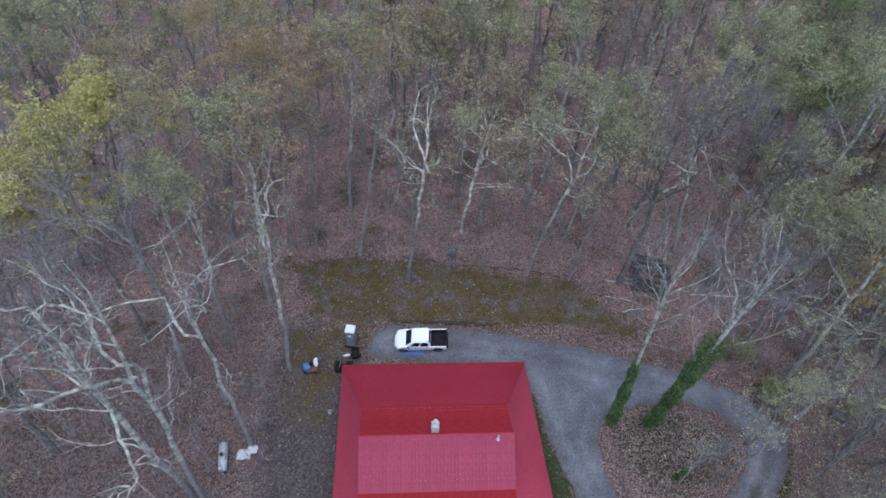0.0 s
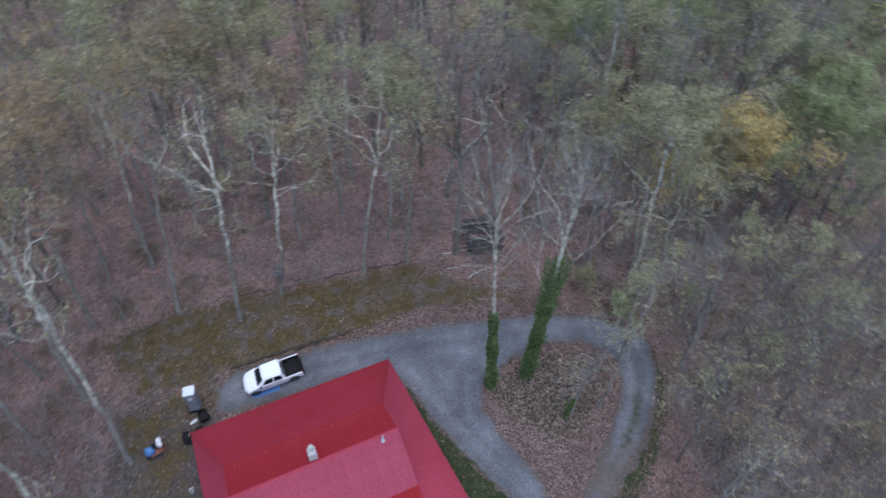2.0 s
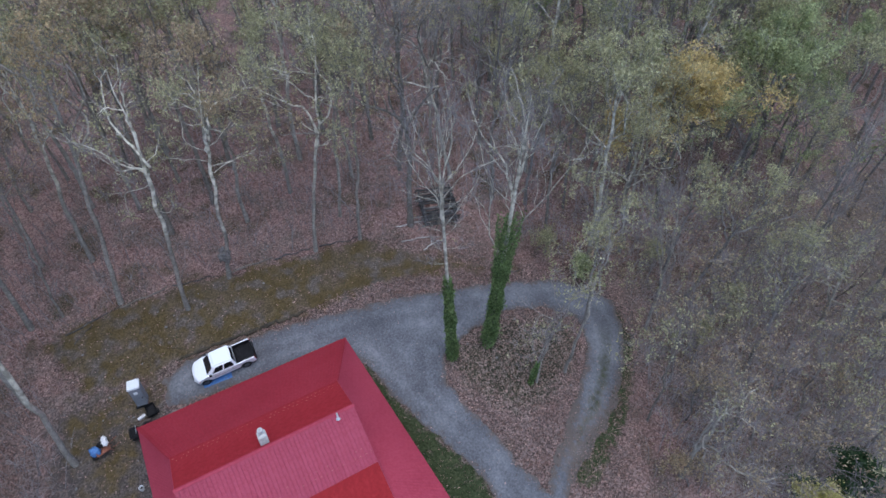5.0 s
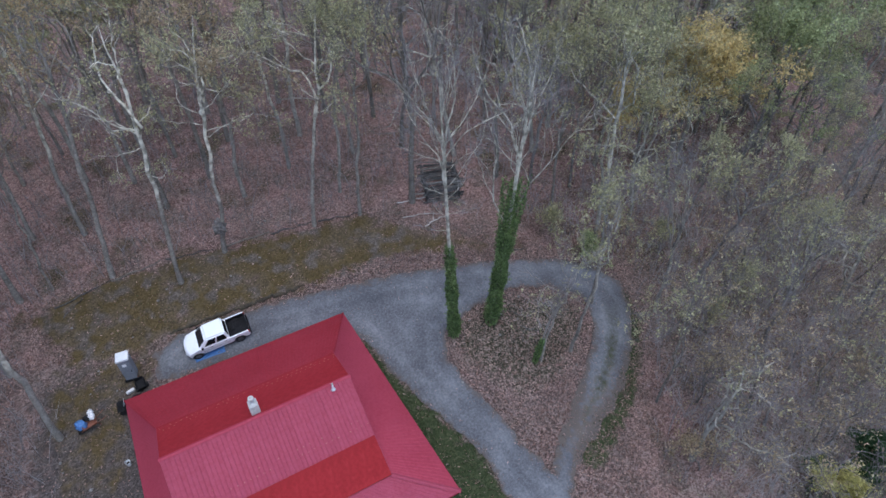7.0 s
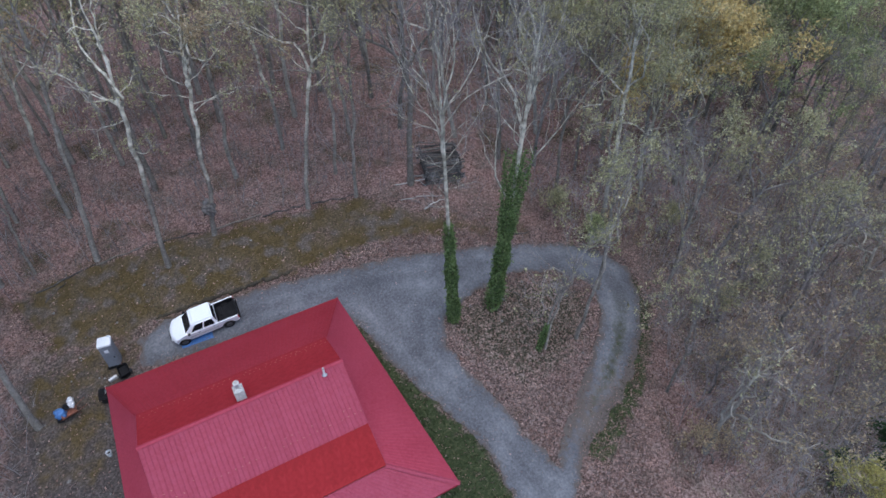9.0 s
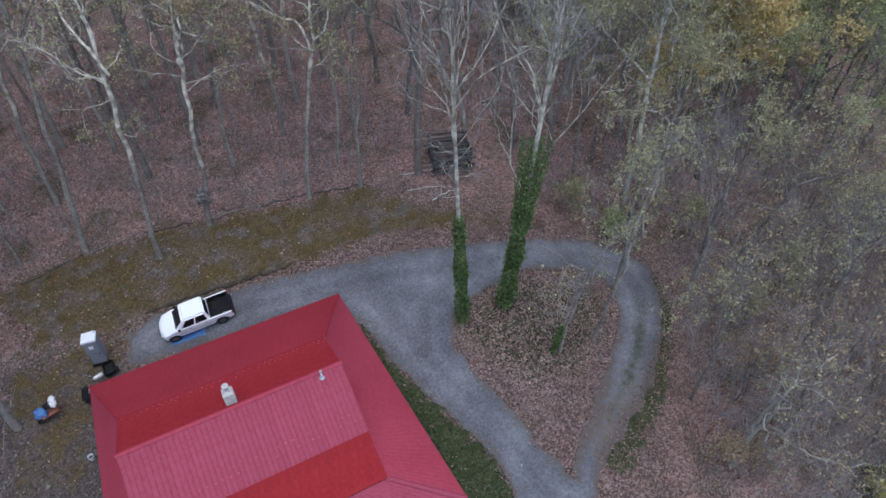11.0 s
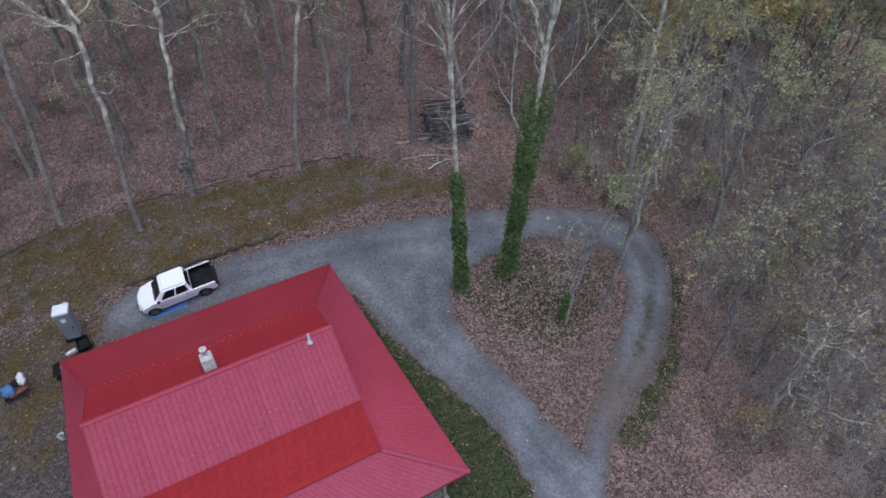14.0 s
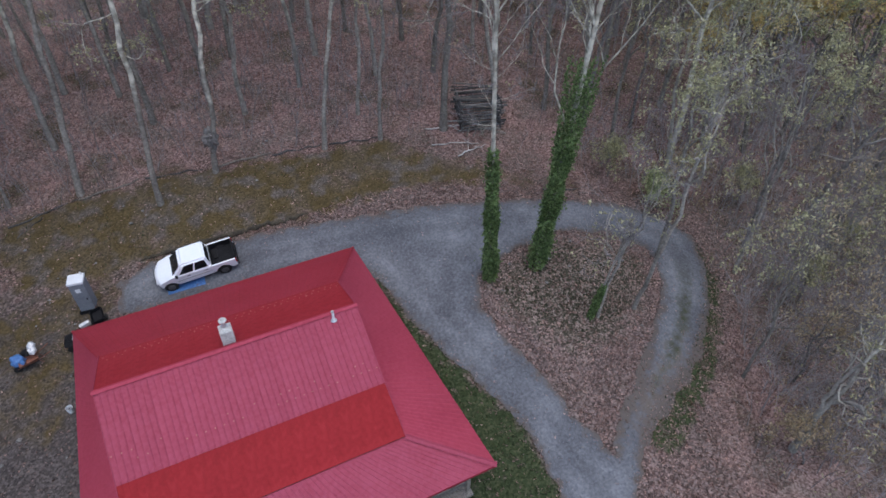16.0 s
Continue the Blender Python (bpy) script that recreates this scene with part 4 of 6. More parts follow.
def garden_cart():
    t = thing("garden_cart", on_slope(-5.85, 26.5, 95, 0.5, 0.4) @ Matrix.Diagonal((0.72, 0.72, 0.72, 1)), "black plastic tipping cart by the porch", "cart")
    bm = B()
    for q in ((-0.62, 0.62, -0.42, 0.42, 0.3, 0.34), (-0.62, -0.58, -0.42, 0.42, 0.34, 0.66), (0.58, 0.62, -0.42, 0.42, 0.34, 0.66),
              (-0.58, 0.58, -0.42, -0.38, 0.34, 0.66), (-0.58, 0.58, 0.38, 0.42, 0.34, 0.66)):
        box(bm, *q, 0.012)
    part("tub", bm, M["black"], t)
    for y in (-0.5, 0.5):
        bm = B()
        rod(bm, (-0.2, y - 0.06, 0.22), (-0.2, y + 0.06, 0.22), 0.22, sides=16)
        part("tyre", bm, M["rubber"], t)
    bm = B()
    rod(bm, (0.6, 0, 0.3), (1.2, 0, 0.32), 0.025)
    part("drawbar", bm, M["rust"], t)
    part("axle", rod(B(), (-0.2, -0.5, 0.22), (-0.2, 0.5, 0.22), 0.02), M["rust"], t)
    t2 = thing("cardboard_bundle", on_slope(-6.6, 26.45, 8, 0.3, 0.3), "pale bundle of scrap lying by the quad bike", "bundle")
    bm = B()
    box(bm, -0.28, 0.28, -0.1, 0.1, 0.0, 0.26, 0.06)
    part("bundle", bm, M["bag"], t2)


quad_bike()
garden_cart()


def wheelbarrow():
    x, y = -9.3, 25.45
    m = on_slope(x, y, 8, 0.5, 0.4)
    t = thing("wheelbarrow", m, "rusty red wheelbarrow standing on bare soil", "wheelbarrow")
    bm = B()
    lo = [(-0.3, -0.2), (0.35, -0.2), (0.35, 0.2), (-0.3, 0.2)]
    hi = [(-0.5, -0.34), (0.45, -0.34), (0.45, 0.34), (-0.5, 0.34)]
    for k in range(4):
        n = (k + 1) % 4
        sheet(bm, [(*lo[k], 0.32), (*lo[n], 0.32), (*hi[n], 0.58), (*hi[k], 0.58)], 0.012)
    sheet(bm, [(*p, 0.32) for p in lo], 0.012)
    part("tray", bm, M["rust"], t)
    for s in (-1, 1):
        bm = B()
        rod(bm, (-0.75, 0.05 * s, 0.2), (0.2, 0.22 * s, 0.3), 0.02)
        rod(bm, (0.2, 0.22 * s, 0.3), (1.05, 0.3 * s, 0.55), 0.02)
        part("handle", bm, M["rust"], t)
        bm = B()
        rod(bm, (0.35, 0.22 * s, 0.3), (0.45, 0.24 * s, 0.0), 0.016)
        part("leg", bm, M["rust"], t)
    bm = B()
    rod(bm, (-0.72, -0.05, 0.2), (-0.72, 0.05, 0.2), 0.2, sides=18)
    part("tyre", bm, M["rubber"], t)
    z0 = m.translation.z
    for nm, dx, dy, dz, r, sq, mat, lab in (("blue_sack", -0.55, 0.25, 0.5, 0.36, (1.0, 0.95, 0.75), "blue", "bulging blue plastic sack in the wheelbarrow"),
                                            ("white_sack", 0.28, 0.3, 0.62, 0.24, (0.8, 1.0, 0.8), "bag", "knotted white plastic sack in the wheelbarrow"),
                                            ("white_sack", 0.3, 0.62, 0.66, 0.2, (0.9, 0.9, 0.9), "bag", "small white plastic sack by the wheelbarrow"),
                                            ("black_sack", -0.05, 0.42, 0.55, 0.24, (0.9, 1.0, 0.8), "black", "black plastic sack in the wheelbarrow")):
        p = m @ Vector((dx, dy, dz))
        ob = part(nm, ball(B(), (0, 0, 0), r, sq, 0.45, int(dx * 40) + 60, 3), M[mat])
        ob.location = p
        for poly in ob.data.polygons:
            poly.use_smooth = True
        tagged(ob, lab, "sack")


wheelbarrow()


def gas_tank():
    t = thing("gas_tank", on_slope(-15.70, 18.59, 97, 0.9, 0.3), "weathered white horizontal gas tank on low feet", "gas tank")
    bm = B()
    rod(bm, (-0.95, 0, 0.55), (0.95, 0, 0.55), 0.33, sides=24)
    for x in (-0.95, 0.95):
        ball(bm, (x, 0, 0.55), 0.33, (0.6, 1, 1), 0, 1, 3)
    ob = part("shell", bm, M["tank"], t)
    for poly in ob.data.polygons:
        poly.use_smooth = True
    bm = B()
    rod(bm, (0.05, 0, 0.85), (0.05, 0, 1.0), 0.15, 0.13, 16)
    part("valve_dome", bm, M["black"], t, "dark valve dome")
    for x in (-0.65, 0.65):
        bm = B()
        box(bm, x - 0.06, x + 0.06, -0.25, 0.25, -0.05, 0.28, 0.01)
        part("foot", bm, M["rust"], t)


gas_tank()


def crumpled(name, x, y, sx, sy, h, mat, label, category, seed, n=16, yaw=0.0, ragged=0.25):
    """A crumpled sheet lying on the ground."""
    verts, faces = [], []
    for i in range(n + 1):
        for j in range(n + 1):
            u, v = i / n * 2 - 1, j / n * 2 - 1
            r = 1 - ragged * noise.noise(Vector((u * 1.3, v * 1.3, seed)))
            px, py = x + u * sx * r * math.cos(yaw) - v * sy * r * math.sin(yaw), y + v * sy * r * math.cos(yaw) + u * sx * r * math.sin(yaw)
            hump = max(0.0, 1 - max(abs(u), abs(v)) ** 2)
            z = tz(px, py) + 0.05 + h * hump * (0.55 + 0.9 * noise.noise(Vector((u * 2.6, v * 2.6, seed + 5)))) + 0.03 * noise.noise(Vector((u * 8, v * 8, seed)))
            verts.append((px, py, max(z, tz(px, py) + 0.03)))
    for i in range(n):
        for j in range(n):
            k = i * (n + 1) + j
            faces.append((k, k + n + 1, k + n + 2, k + 1))
    ob = mesh_object(name, verts, faces, M[mat], None, True)
    sol = ob.modifiers.new("thickness", "SOLIDIFY")
    sol.thickness = 0.01
    return tagged(ob, label, category)


crumpled("plastic_sheet", -14.31, 18.80, 0.55, 0.42, 0.5, "bag", "crumpled white plastic sheeting on leaf-strewn soil", "sheeting", 3)
crumpled("plastic_sheet", -13.65, 19.17, 0.38, 0.32, 0.35, "bag", "small heap of white plastic sheeting on soil", "sheeting", 8)
crumpled("blue_mat", -1.15, 26.45, 1.02, 0.4, 0.0, "blue", "flat blue ground sheet on the gravel beside the pickup", "ground sheet", 5, yaw=-0.13, ragged=0.05)

t = thing("bucket", pose(-7.75, 21.6, tz(-7.75, 21.6) + 0.02), "white plastic bucket standing by the house", "bucket")
bm = B()
for k in range(16):
    a, b = k * math.pi / 8, (k + 1) * math.pi / 8
    sheet(bm, [(0.12 * math.cos(a), 0.12 * math.sin(a), 0), (0.12 * math.cos(b), 0.12 * math.sin(b), 0), (0.16 * math.cos(b), 0.16 * math.sin(b), 0.36), (0.16 * math.cos(a), 0.16 * math.sin(a), 0.36)], 0.02)
part("pail", bm, M["loo_white"], t)
# black plug added so that the inside of the pail is dark
bm = B()
rod(bm, (0, 0, 0.0), (0, 0, 0.2), 0.1, 0.115, 16)
part("contents", bm, M["black"], t, "black plug that darkens the inside")


# ---- fallen logs, ruin and rocks ----
def fallen_log(a, b, r, label, mat="bark_grey", seed=0):
    rr = random.Random(seed)
    n = 7
    pts, rad = [], []
    for i in range(n + 1):
        x, y = a[0] + (b[0] - a[0]) * i / n + rr.uniform(-0.12, 0.12), a[1] + (b[1] - a[1]) * i / n + rr.uniform(-0.12, 0.12)
        pts.append((x, y, tz(x, y) + r * 0.45))
        rad.append(r * 0.62 * (1.1 - 0.5 * i / n) * rr.uniform(0.85, 1.15))
    w = Wood()
    w.tube(pts, rad, 8)
    ob = new("fallen_log", w.mesh("fallen_log", M[mat]))
    tagged(ob, label, "log")


for k, (a, b, r) in enumerate((((-10.4, 36.3), (-6.1, 36.2), 0.1), ((-5.9, 36.1), (-2.3, 35.8), 0.12), ((-2.0, 35.6), (1.7, 34.5), 0.1), ((2.6, 34.2), (6.0, 33.7), 0.12),
                               ((6.0, 33.6), (9.0, 33.0), 0.11), ((9.6, 32.8), (13.0, 32.1), 0.09), ((21.0, 24.3), (23.6, 23.9), 0.09), ((-9.8, 35.2), (-8.2, 36.0), 0.07))):
    fallen_log(a, b, r, "dark fallen log lying along the edge of the woods", "wood" if k in (1, 3) else "ruin", k)


def log_ruin():
    """A small collapsed hut of stacked grey poles under the trees."""
    cx, cy = 20.0, 31.5
    t = thing("log_hut", pose(cx, cy, tz(cx, cy) - 0.1, 0, 0, -16) @ Matrix.Diagonal((0.8, 0.8, 0.82, 1)), "half-collapsed hut of stacked grey logs under the trees", "hut")
    rr = random.Random(4)
    for i in range(11):
        z = 0.12 + i * 0.22
        for y in (-1.5, 1.5):
            bm = B()
            sh = rr.uniform(-0.3, 0.3)
            rod(bm, (-1.9 + sh, y + rr.uniform(-0.08, 0.08), z + rr.uniform(-0.05, 0.05)), (1.9 + sh, y + rr.uniform(-0.08, 0.08), z + rr.uniform(-0.05, 0.05)), rr.uniform(0.07, 0.1), rr.uniform(0.06, 0.09), 7)
            part("log", bm, M["ruin"], t)
        for x in (-1.65, 1.65):
            bm = B()
            rod(bm, (x + rr.uniform(-0.08, 0.08), -1.75, z + 0.11), (x + rr.uniform(-0.08, 0.08), 1.75, z + 0.11), 0.08, 0.07, 7)
            part("log", bm, M["ruin"], t)
    for i in range(9):
        bm = B()
        y = -1.6 + i * 0.4
        rod(bm, (-2.1 + rr.uniform(-0.3, 0.3), y, 2.55 + 0.35 * math.sin(i)), (2.0, y + rr.uniform(-0.3, 0.3), 2.3 + rr.uniform(-0.6, 0.2)), 0.06, 0.05, 6)
        part("roof_pole", bm, M["wood"] if i % 3 == 0 else M["ruin"], t)
    for i in range(6):
        bm = B()
        rod(bm, (rr.uniform(-2.4, 2.4), -2.6, 0.05), (rr.uniform(-1.6, 1.6), -1.6, rr.uniform(0.6, 2.2)), 0.06, 0.04, 6)
        part("leaning_pole", bm, M["wood"], t)


log_ruin()
rr = random.Random(11)
for k in range(46):
    if k < 14:
        x, y = rr.uniform(-11, 6), rr.uniform(29.2, 35)
    elif k < 30:
        x, y = rr.uniform(-12, -7), rr.uniform(14, 30)
    else:
        x, y = rr.uniform(12, 27), rr.uniform(9, 22)
    r = rr.uniform(0.05, 0.12)
    ob = part("stone", ball(B(), (0, 0, 0), r, (1.2, 1, 0.6), 0.4, k, 1), M["rock"])
    ob.location = (x, y, tz(x, y) + 0.05)
    ob.rotation_euler = (0, 0, rr.uniform(0, 6))
    tagged(ob, "small grey stone lying on the ground", "stone", "stones")


def earth_bank():
    """The low broken lip of the mossy bank above the drive."""
    r = np.random.default_rng(77)
    w = Wood()
    line = np.array([(-3.4, 29.35), (-1.0, 29.05), (2.5, 28.55), (4.6, 28.3), (6.6, 28.05)])
    t = np.linspace(0, 1, 60)
    k = np.linspace(0, 1, len(line))
    x = np.interp(t, k, line[:, 0]) + r.normal(size=60) * 0.04
    y = np.interp(t, k, line[:, 1]) + r.normal(size=60) * 0.06
    z = terrain(x, y) + 0.02 + r.normal(size=60) * 0.02
    rad = (0.1 + 0.07 * np.sin(t * 23) ** 2 + 0.03 * r.uniform(size=60)) * np.minimum(1, 8 * np.minimum(t, 1 - t) + 0.1)
    w.tube(np.stack([x, y, z], -1), rad, 7)
    tagged(new("earth_bank", w.mesh("earth_bank", M["earth"])), "low broken lip of dark earth above the drive", "bank", kind="stuff")


earth_bank()


def fallen_branch(x0, y0, x1, y1, r, seed):
    """A bare pale branch lying on the leaves, with a few side shoots."""
    g = np.random.default_rng(seed)
    w = Wood()
    t = np.linspace(0, 1, 8)
    x = x0 + (x1 - x0) * t + g.normal(size=8) * 0.08
    y = y0 + (y1 - y0) * t + g.normal(size=8) * 0.08
    z = terrain(x, y) + 0.08 + r
    pts = np.stack([x, y, z], -1)
    w.tube(pts, r * np.linspace(1, 0.4, 8), 6)
    for k in (3, 4, 6):
        d = np.array([g.normal() * 0.5, g.normal() * 0.5, 0.15])
        w.tube(np.stack([pts[k], pts[k] + d * 0.6, pts[k] + d * 1.2]), [r * 0.5, r * 0.35, r * 0.15], 4)
    tagged(new("fallen_branch", w.mesh("fallen_branch", M["fallen"])), "bare pale branch lying on fallen leaves", "branch", "fallen branches")


for k, (x0, y0, x1, y1) in enumerate(((15.9, 31.6, 19.6, 31.0), (17.0, 28.6, 19.2, 28.9), (16.0, 30.1, 18.9, 29.3), (17.5, 31.9, 21.5, 30.4))):
    fallen_branch(x0, y0, x1, y1, 0.05 + 0.01 * (k % 2), 90 + k)


# ---- trees ----
def leaf_mesh(name, centres, size, mat, rng, flat=0.0, simple=False):
    """Small folded leaf blades round the given places."""
    n = len(centres)
    c = np.asarray(centres, float)
    a = rng.normal(size=(n, 3))
    a[:, 2] *= 1 - flat
    a /= np.linalg.norm(a, axis=1)[:, None]
    b = np.cross(a, rng.normal(size=(n, 3)))
    b /= np.linalg.norm(b, axis=1)[:, None] + 1e-9
    s = size * rng.uniform(0.6, 1.3, n)[:, None]
    if simple:
        v = np.stack([c - a * s * 0.9 + b * s * 0.5, c + a * s, c - a * s * 0.6 - b * s * 0.6], 1).reshape(-1, 3)
        f = np.arange(n * 3).reshape(-1, 3)
    up = np.cross(a, b) * 0.25
    if not simple:
        v = np.stack([c - a * s, c + b * s * 0.55 + up * s, c + a * s, c - b * s * 0.55 + up * s], 1).reshape(-1, 3)
    q = np.arange(n)[:, None] * 4
    if not simple:
        f = np.concatenate([q + [[0, 1, 2]], q + [[0, 2, 3]]])
    me = bpy.data.meshes.new(name)
    me.from_pydata(v.tolist(), [], f.tolist())
    me.materials.append(mat)
    return me


def unit(v):
    return v / (np.linalg.norm(v) + 1e-9)


def grow_tree(seed, height=18.0, radius=0.22, clear=0.45, limbs=9, spread=0.6, kids=5, twigs=4, lean=(0, 0), fork=0.0, droop=0.0, bias=(0, 0), twig_r=0.014, sides=7, wiggle=0.1, crook=1.0, rise=(0.6, 1.1), given=()):
    """The wood of a broadleaf tree: tapered trunk, limbs, branches and twigs. Returns thick wood, fine wood and the places of the twig tips."""
    rng = np.random.default_rng(seed)
    thick, fine, tips = Wood(), Wood(), []

    def path(p, d, length, n, jitter, rise):
        pts = [np.array(p, float)]
        d = unit(np.array(d, float))
        for _ in range(n):
            d = unit(d + rng.normal(size=3) * jitter + np.array([0, 0, rise]))
            pts.append(pts[-1] + d * length / n)
        return np.array(pts)

    def branch(p, d, length, r, level, bend=1.0):
        n = (12, 6, 3)[level - 1]
        pts = path(p, d, length, n, (0.3, 0.3, 0.28)[level - 1] * crook * (0.5 + 0.5 * bend), (0.09, 0.08, 0.04)[level - 1] * bend - droop * 0.6)
        if level < 3:
            thick.tube(pts, r * np.linspace(1, 0.22, n + 1), 5 if level == 1 else 4)
        else:
            fine.tube(pts, np.maximum(r * np.linspace(1, 0.4, n + 1), twig_r * 0.6), 3)
        tips.extend(pts[1:] if level == 3 else pts[-1:])
        if level == 3:
            return
        count = kids if level == 1 else twigs
        for i in range(count):
            t = (0.25 if level == 1 else 0.3) + 0.72 * (i + rng.uniform(0.1, 0.9)) / count
            t = min(t, 0.99)
            k = min(n - 1, int(t * n))
            q = pts[k] + (pts[k + 1] - pts[k]) * (t * n - k)
            base = unit(pts[k + 1] - pts[k])
            side = unit(np.cross(base, rng.normal(size=3)))
            ang = rng.uniform(0.4, 0.95)
            dd_ = base * math.cos(ang) + side * math.sin(ang) + np.array([0, 0, 0.12])
            if level == 1:
                branch(q, dd_, length * rng.uniform(0.25, 0.48) * (1.15 - 0.5 * t), r * (1 - 0.7 * t) * 0.6, 2)
            else:
                branch(q, dd_, length * rng.uniform(0.4, 0.8), max(twig_r, r * 0.35), 3)

    n = 14
    top = np.array([lean[0], lean[1], height])
    z = np.linspace(0, 1, n + 1)
    trunk = z[:, None] * top + np.cumsum(rng.normal(size=(n + 1, 3)) * [wiggle * 1.35, wiggle * 1.35, 0], axis=0) * np.minimum(1, z * 3)[:, None]
    rr = radius * np.where(z < clear, 1 - 0.35 * z / max(clear, 0.01), 0.65 * (1 - (z - clear) / (1.02 - clear)) + 0.06)
    rr[0] *= 1.35
    trunk[0] -= [0, 0, 0.4]
    thick.tube(trunk, rr, sides)
    tips.append(trunk[-1])
    golden = rng.uniform(0, 6.28)
    for hl, az, el, length, fat in given:
        t = hl / height
        k = min(n - 1, int(t * n))
        p = trunk[k] + (trunk[k + 1] - trunk[k]) * (t * n - k)
        a, e = radians(az), radians(el)
        branch(p, (math.cos(a) * math.cos(e), math.sin(a) * math.cos(e), math.sin(e)), length, float(np.interp(t, z, rr)) * fat * 0.66, 1, 0.3)
    for i in range(limbs):
        t = clear + (0.93 - clear) * ((i + rng.uniform(0, 0.8)) / limbs) ** 1.25
        k = min(n - 1, int(t * n))
        p = trunk[k] + (trunk[k + 1] - trunk[k]) * (t * n - k)
        golden += 2.4 + rng.uniform(-0.4, 0.4)
        out = spread * rng.uniform(0.6, 1.3)
        d = np.array([math.cos(golden) * out + bias[0], math.sin(golden) * out + bias[1], rng.uniform(*rise)])
        length = height * (1 - t) * rng.uniform(0.7, 1.05) + height * 0.07
        rl = float(np.interp(t, z, rr)) * rng.uniform(0.45, 0.68) * (1 + fork * (i < 2))
        branch(p, d, length, rl, 1)
    return thick, fine, np.array(tips)


def crown_points(tips, count, rng, scatter=0.35, clump=0.13):
    """Places of leaves: small sprays gathered round the twig tips."""
    share = rng.gamma(0.6, 1.0, len(tips))
    pick = rng.choice(len(tips), count // 7 + 1, p=share / share.sum())
    sprays = tips[pick] + rng.normal(size=(len(pick), 3)) * scatter * 1.25
    return np.repeat(sprays, 7, axis=0)[:count] + rng.normal(size=(count, 3)) * clump


def tree_meshes(seed, bark, foliage, leaves, leaf_size=0.085, scatter=0.2, twig_mat="twig", simple=True, **shape):
    rng = np.random.default_rng(seed + 999)
    thick, fine, tips = grow_tree(seed, **shape)
    out = [("trunk", thick.mesh("trunk", M[bark])), ("branchwork", fine.mesh("branchwork", M[twig_mat]))]
    if leaves:
        out.append(("crown", leaf_mesh("crown", crown_points(tips, leaves, rng, scatter, leaf_size * 1.35), leaf_size, M[foliage], rng, 0.0, simple)))
    return out


def plant(meshes, x, y, turn, scale, label, group="woodland trees", tilt=0.0, category="tree", name="tree"):
    m = pose(x, y, tz(x, y), tilt, 0, math.degrees(turn)) @ Matrix.Diagonal((scale, scale, scale, 1))
    t = thing(name, m, label, category, group)
    for nm, me in meshes:
        o = new(nm, me)
        o.parent = t
        if nm != "trunk":
            o["kind"] = "stuff"
    return t


# trees of the clearing's edge, each grown for its own place: x, y, height, radius, lean, bark, leaf, leaves, clear, limbs, label
# main limbs that can be told apart: height, bearing, slope, length and stoutness
MAIN_LIMBS = {
    0: [(12.4, 165, 2, 5.2, 0.6), (12.7, 150, 16, 5.0, 0.6), (12.6, 155, 52, 6.5, 0.8), (11.6, 170, -12, 5.5, 0.4), (13.0, -30, 45, 3.0, 0.5), (9.4, -20, 5, 2.4, 0.35), (14.0, 60, 60, 5.0, 0.5)],
    1: [(10.3, -35, -8, 5.5, 0.5), (10.6, -20, 8, 4.2, 0.45), (12.0, -30, 35, 5.0, 0.5), (11.5, 140, 45, 5.0, 0.5), (12.5, 90, 55, 5.5, 0.5), (11.0, 165, 18, 4.0, 0.4)],
    13: [(13.0, -10, 66, 4.2, 0.55), (13.2, 0, 30, 2.4, 0.3), (16.0, 175, 40, 4.0, 0.5)],
    14: [(15.8, 165, 48, 5.0, 0.7), (11.5, 5, 25, 3.0, 0.4), (16.5, 20, 65, 4.5, 0.6)],
    15: [(9.5, 195, -6, 7.5, 0.45), (11.8, 198, 0, 5.5, 0.45), (15.4, 185, 15, 6.0, 0.5), (15.8, 170, 60, 7.0, 0.8), (17.5, 150, 40, 5.0, 0.5)],
    16: [(12.0, 10, 30, 5.0, 0.45), (14.3, 5, 8, 3.5, 0.4), (15.6, 0, 35, 3.2, 0.4), (18.5, 10, 35, 3.5, 0.5), (17.0, 175, 45, 5.0, 0.5)],
    17: [(13.0, 170, 30, 3.5, 0.5)],
    2: [(8.4, 100, 82, 5.5, 0.6), (10.5, 150, 52, 7.0, 0.55), (12.0, 60, 60, 6.0, 0.5), (13.0, -60, 55, 5.0, 0.5)],
}
